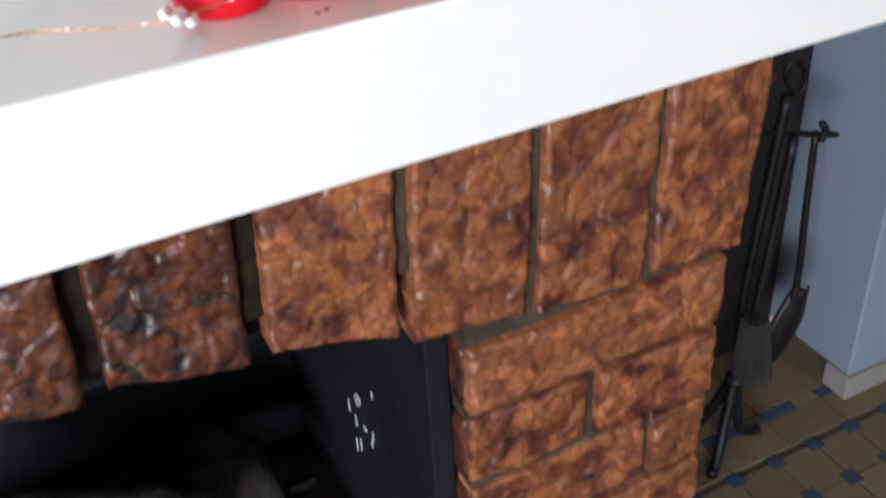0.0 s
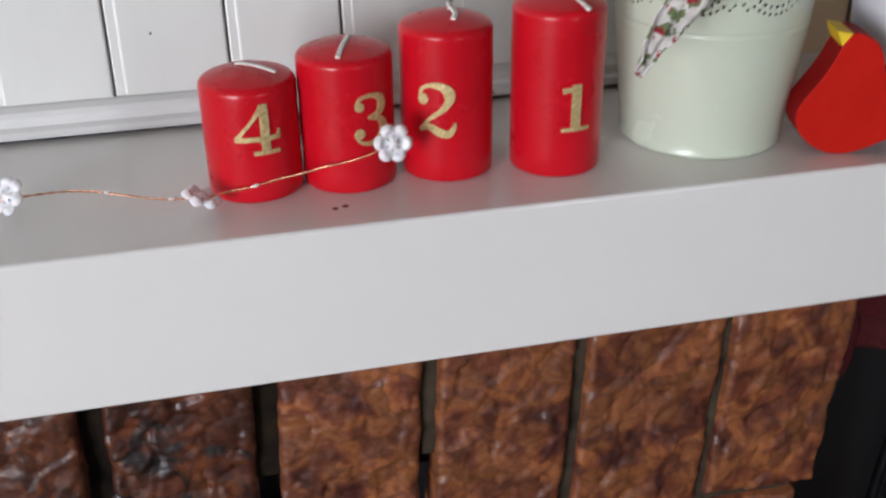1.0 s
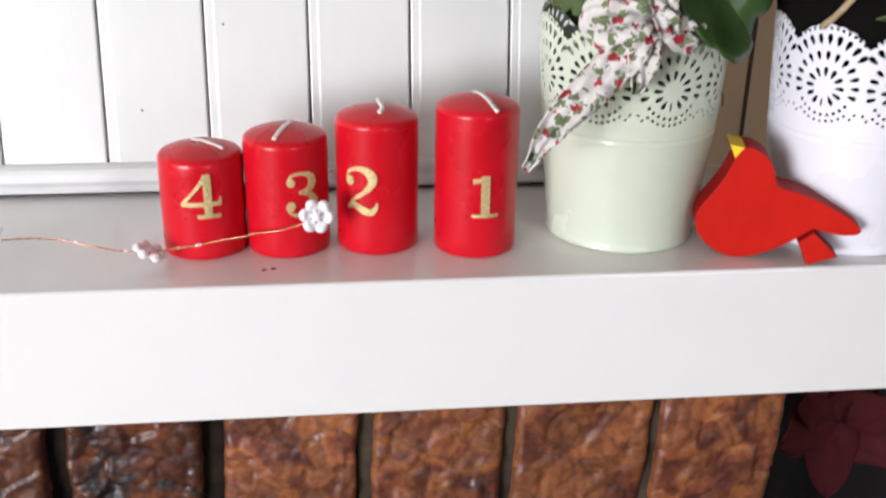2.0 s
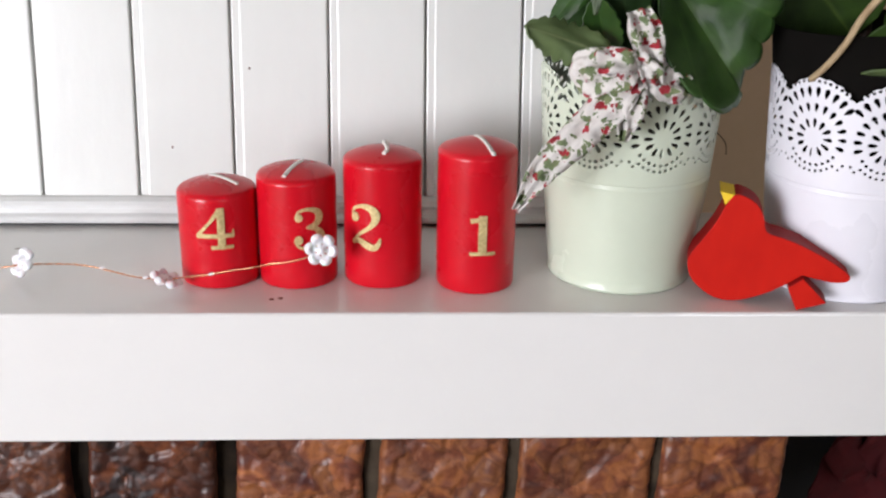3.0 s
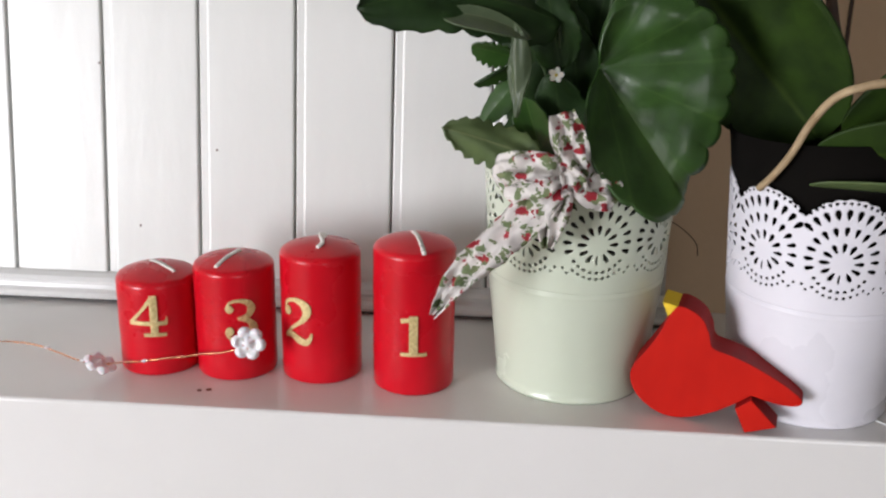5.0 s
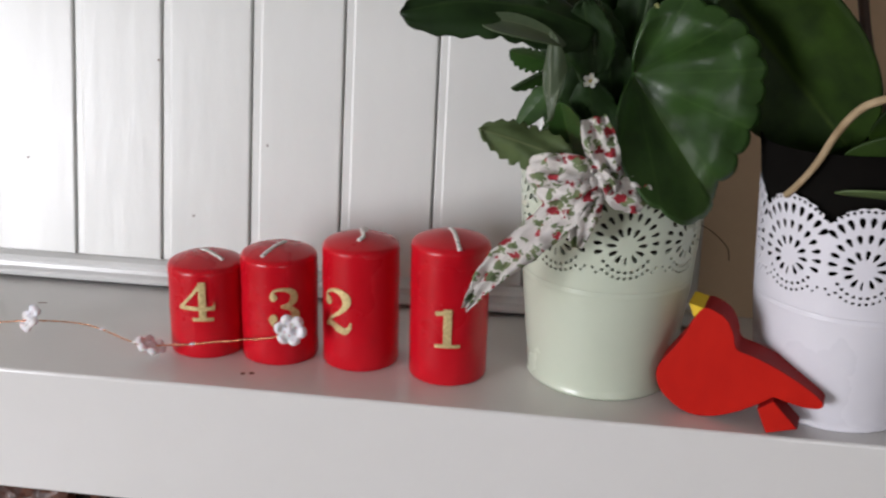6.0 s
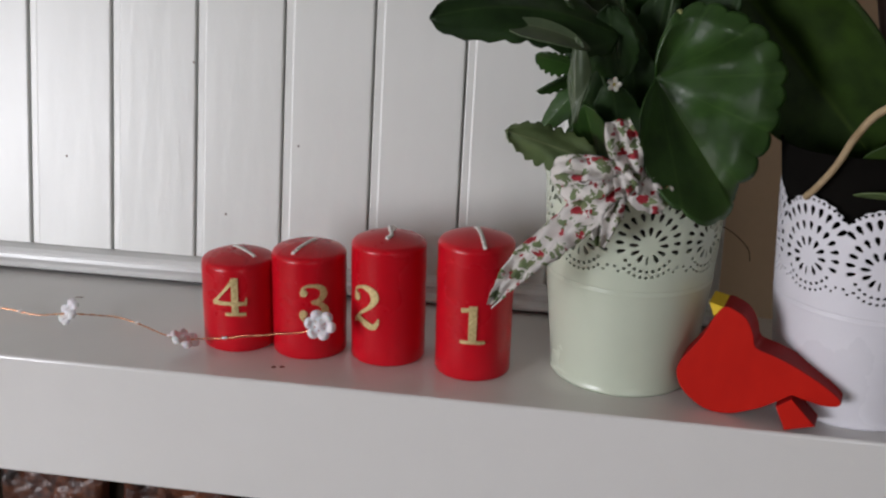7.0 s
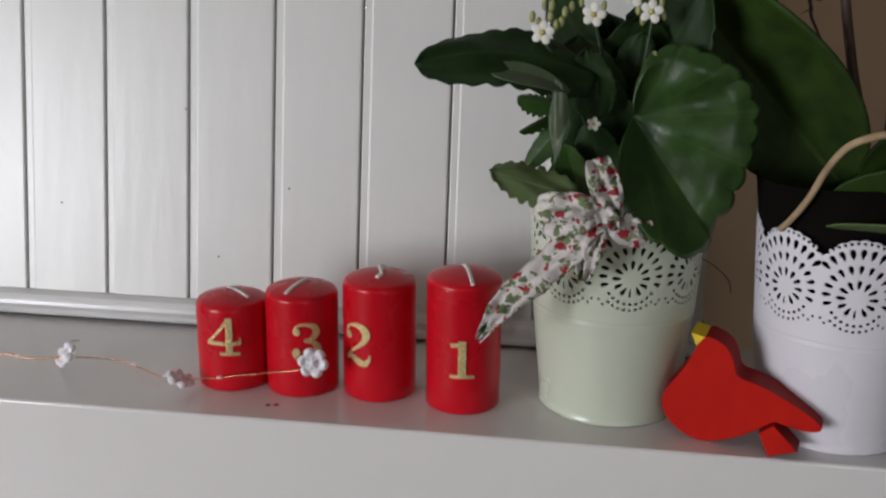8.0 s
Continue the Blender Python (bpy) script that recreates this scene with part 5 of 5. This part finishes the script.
def snowflake(m):
    """One moulded piece: six round beads and six small ones about a middle bead, with open eyes between the spokes."""
    bm = bmesh.new()
    rings, spokes = 14, 96
    tops, lows = [], []
    for i in range(rings + 1):
        f = i / rings
        up, down = [], []
        for k in range(spokes):
            a = 2 * math.pi * k / spokes
            reach = 0.0084 + 0.0030 * abs(math.cos(3 * a)) ** 0.6
            outer = math.exp(-((f - 0.76) / 0.17) ** 2) * (0.15 + 0.85 * abs(math.cos(3 * a)) ** 1.5)
            h = 0.0006 + 0.0026 * max(outer, math.exp(-(f / 0.26) ** 2)) if i < rings else 0.0002
            up.append(bm.verts.new((reach * f * math.cos(a), reach * f * math.sin(a), h)))
            down.append(bm.verts.new((reach * f * math.cos(a), reach * f * math.sin(a), -h)))
        tops.append(up)
        lows.append(down)
    for i in range(rings):
        for k in range(spokes):
            if 5 <= i <= 6 and abs(math.cos(3 * 2 * math.pi * (k + 0.5) / spokes)) < 0.34:
                continue
            j = (k + 1) % spokes
            bm.faces.new((tops[i][k], tops[i][j], tops[i + 1][j], tops[i + 1][k]))
            bm.faces.new((lows[i][j], lows[i][k], lows[i + 1][k], lows[i + 1][j]))
    for k in range(spokes):
        j = (k + 1) % spokes
        bm.faces.new((tops[-1][k], tops[-1][j], lows[-1][j], lows[-1][k]))
    bmesh.ops.remove_doubles(bm, verts=bm.verts[:], dist=1e-6)
    bmesh.ops.recalc_face_normals(bm, faces=bm.faces[:])
    ob = part("snowflake", bm, M_SNOW, lights, "frosted white plastic snowflake", True)
    ob.matrix_local = m
    return ob


snowflake(pose(0.1876, 0.0250, SHELF + 0.0350, 80, 10, 8))
snowflake(pose(0.0821, 0.0363, SHELF + 0.0100, 2, 22, 6))
snowflake(pose(-0.0211, 0.0595, SHELF + 0.0125, 36, -46, 0))
snowflake(pose(-0.20, 0.085, SHELF + 0.0085, 35, 15, 10))

# ---- fire irons ----
irons = empty("fire_iron_stand", pose(0, 0, 0), "black wrought-iron fire tool stand beside the fireplace", "fire irons")
FY = 0.45
part("pole", tube([(0.945, FY, 0.655), (0.934, FY, 0.52), (0.919, FY, 0.32), (0.925, FY, 0.15)], 0.0085, 10, 6), M_IRON, irons, "", True)
part("ring", tube([(0.955 + 0.0165 * math.sin(a) + 0.010 * math.cos(a), FY, 0.680 - 0.026 * math.cos(a)) for a in [2 * math.pi * k / 12 for k in range(13)]], 0.0042, 8, 3), M_IRON, irons, "", True)
part("crossbar", tube([(0.900, FY, 0.612), (0.930, FY, 0.602), (0.955, FY, 0.595), (1.008, FY, 0.576), (1.052, FY, 0.563)], 0.0048, 8, 5), M_IRON, irons, "", True)
part("hook", tube([(1.012, FY - 0.006, 0.596), (1.020, FY - 0.008, 0.583), (1.016, FY - 0.006, 0.566)], 0.0055, 8, 5), M_IRON, irons, "", True)
shovel = part("shovel", tube([(1.010, FY, 0.580), (1.013, FY - 0.004, 0.45), (1.019, FY - 0.006, 0.33), (1.012, FY - 0.008, 0.255)], 0.0058, 8, 6), M_IRON, irons, "", True)
bl = bmesh.new()
for i in range(11):
    for k in range(9):
        f, q = i / 10, k / 8
        x_left, x_right = 1.022 - 0.078 * f ** 0.8, 1.050 + 0.006 * f - 0.030 * f ** 4
        z_left, z_right = 0.305 - 0.150 * f, 0.292 - 0.110 * f
        bl.verts.new((x_left + (x_right - x_left) * q, FY - 0.012 + 0.05 * (q - 0.5) ** 2, z_left + (z_right - z_left) * q + 0.004 * noise.noise(Vector((q * 5, f * 5, 1)))))
bl.verts.ensure_lookup_table()
for i in range(10):
    for k in range(8):
        a = i * 9 + k
        bl.faces.new((bl.verts[a], bl.verts[a + 1], bl.verts[a + 10], bl.verts[a + 9]))
ob = part("blade", bl, M_IRON, shovel, "", True)
sol = ob.modifiers.new("thickness", "SOLIDIFY")
sol.thickness = 0.003
part("poker", tube([(0.957, FY - 0.012, 0.598), (0.952, FY - 0.018, 0.53), (0.938, FY - 0.02, 0.42), (0.931, FY - 0.02, 0.29)], 0.0048, 8, 6), M_IRON, irons, "", True)
brush = part("brush", tube([(0.938, FY - 0.03, 0.605), (0.927, FY - 0.03, 0.45), (0.915, FY - 0.03, 0.30)], 0.0070, 8, 6), M_IRON, irons, "", True)
bb_ = bmesh.new()
rnd = random.Random(3)
for k in range(160):
    a, r0 = rnd.random() * 6.283, rnd.random() ** 0.5
    tube([(0.918 + 0.020 * r0 * math.cos(a), FY - 0.03 + 0.018 * r0 * math.sin(a), 0.300), (0.926 + 0.034 * r0 * math.cos(a), FY - 0.03 + 0.030 * r0 * math.sin(a), 0.175 + 0.03 * rnd.random())], 0.0022, 4, 2, 0.0014, bb_)
tagged(part("bristles", bb_, M_BRISTLE, brush, "dark worn bristles"), kind="stuff")
for way in ([(0.927, FY, 0.165), (0.934, FY - 0.001, 0.10), (0.948, FY - 0.003, 0.035), (0.972, FY - 0.004, 0.013), (0.990, FY - 0.004, 0.0105)], [(0.925, FY, 0.165), (0.905, FY + 0.03, 0.06), (0.888, FY + 0.055, 0.013), (0.876, FY + 0.07, 0.0105)], [(0.925, FY, 0.165), (0.895, FY - 0.02, 0.06), (0.868, FY - 0.04, 0.013), (0.852, FY - 0.05, 0.0105)]):
    part("leg", tube(way, 0.0095, 8, 6), M_IRON, irons, "", True)
part("hub", lathe([(0, 0.14), (0.016, 0.142), (0.018, 0.15), (0.016, 0.158), (0, 0.16)], 20), M_IRON, irons, "", True).location = (0.926, FY, 0)

# ---- dark red cloth flower hanging on the alcove wall ----
petals = empty("cloth_flower", pose(0.835, 0.47, 0.660) @ Matrix.Scale(1.45, 4), "dark red cloth flower hanging in the shaded alcove", "ornament")
for k in range(6):
    a = radians(60 * k + 18)
    t_ = Vector((0.062 * math.cos(a), -0.012 + 0.008 * (k % 2), 0.068 * math.sin(a)))
    leaf_ob = part("petal", leaf_mesh((0, 0.004 * k, 0), t_, (-math.sin(a), -0.2, math.cos(a)), 0.026, 0.026, 12, 12, nu=16, nv=8, wave=0.005, seed=k), M_REDCLOTH, petals, "", True)
    sol = leaf_ob.modifiers.new("thickness", "SOLIDIFY")
    sol.thickness = 0.0012
part("hanging_thread", tube([(0, 0.01, 0.0), (0.005, 0.09, 0.10), (0.0, 0.17, 0.30)], 0.0012, 6, 5), M_STICK, petals)

# ---- floor tiles ----
PX, PY = 0.0837, 0.0865
OX, OY = 0.9713, 0.3795
DOT = 0.0125


def tile_mesh():
    bm = bmesh.new()
    g, c = 0.0010, DOT + 0.0015
    w, h = PX - g, PY - g
    outline = [(c, g), (w - c + g, g), (w - c + g, c), (w, c), (w, h - c + g), (w - c + g, h - c + g), (w - c + g, h), (c, h), (c, h - c + g), (g, h - c + g), (g, c), (c, c)]
    f = bm.faces.new([bm.verts.new((x, y, 0)) for x, y in outline])
    ex = bmesh.ops.extrude_face_region(bm, geom=[f])
    bmesh.ops.translate(bm, verts=[v for v in ex["geom"] if isinstance(v, bmesh.types.BMVert)], vec=(0, 0, -0.0055))
    bmesh.ops.recalc_face_normals(bm, faces=bm.faces[:])
    return bm


first = part("tile", tile_mesh(), M_TILE, floor)
dot = part("inset_tile", box(-DOT, DOT, -DOT, DOT, -0.0055, 0.0, 0.0006, None, 1), M_TILEBLUE, floor)
dash = part("border_tile", box(-0.035, 0.035, -0.010, 0.010, -0.0055, 0.0, 0.0006, None, 1), M_TILEBLUE, floor)
far_v, far_f, dot_v, dot_f = [], [], [], []
for i in range(-62, 18):
    for k in range(-42, 1):
        x, y = OX + i * PX, OY + k * PY
        if x < X0 or x > X1 or y < Y0 or y > 0.47:
            continue
        near = 0.55 < x < 1.32 and -0.30 < y < 0.40
        for src, px, py in ((first, x, y), (dot, x, y)):
            if src is first and y > 0.30:
                continue
            if near:
                ob = new(src.name.split(".")[0], src.data)
                ob.parent = floor
                ob.location = (px, py, 0)
            else:
                vv, ff = (far_v, far_f) if src is first else (dot_v, dot_f)
                base = len(vv)
                vv += [(px + v.co.x, py + v.co.y, v.co.z) for v in src.data.vertices]
                ff += [[base + q for q in p.vertices] for p in src.data.polygons]
for nm, vv, ff, mt in (("tile_field", far_v, far_f, M_TILE), ("inset_field", dot_v, dot_f, M_TILEBLUE)):
    me = bpy.data.meshes.new(nm)
    me.from_pydata(vv, [], ff)
    me.materials.append(mt)
    ob = new(nm, me)
    ob.parent = floor
    tagged(ob, kind="stuff")
for i in range(-3, 5):
    ob = new("border_tile", dash.data)
    ob.parent = floor
    ob.location = (1.055 + i * 0.1254, 0.468, 0)
    b2 = part("border_slab", box(1.055 + i * 0.1254 + 0.0365, 1.055 + i * 0.1254 + 0.0889, 0.4585, 0.4775, -0.0055, 0, 0.0006, None, 1), M_TILE, floor)
    b3 = part("edge_slab", box(1.055 + i * 0.1254 - 0.035, 1.055 + i * 0.1254 + 0.0889, 0.4800, Y1 - 0.002, -0.0055, 0, 0.0006, None, 1), M_TILE, floor)
    b4 = part("edge_slab", box(1.055 + i * 0.1254 - 0.035, 1.055 + i * 0.1254 + 0.0889, 0.394, 0.4570, -0.0055, 0, 0.0006, None, 1), M_TILE, floor)
for src in (first, dot, dash):
    bpy.data.objects.remove(src)
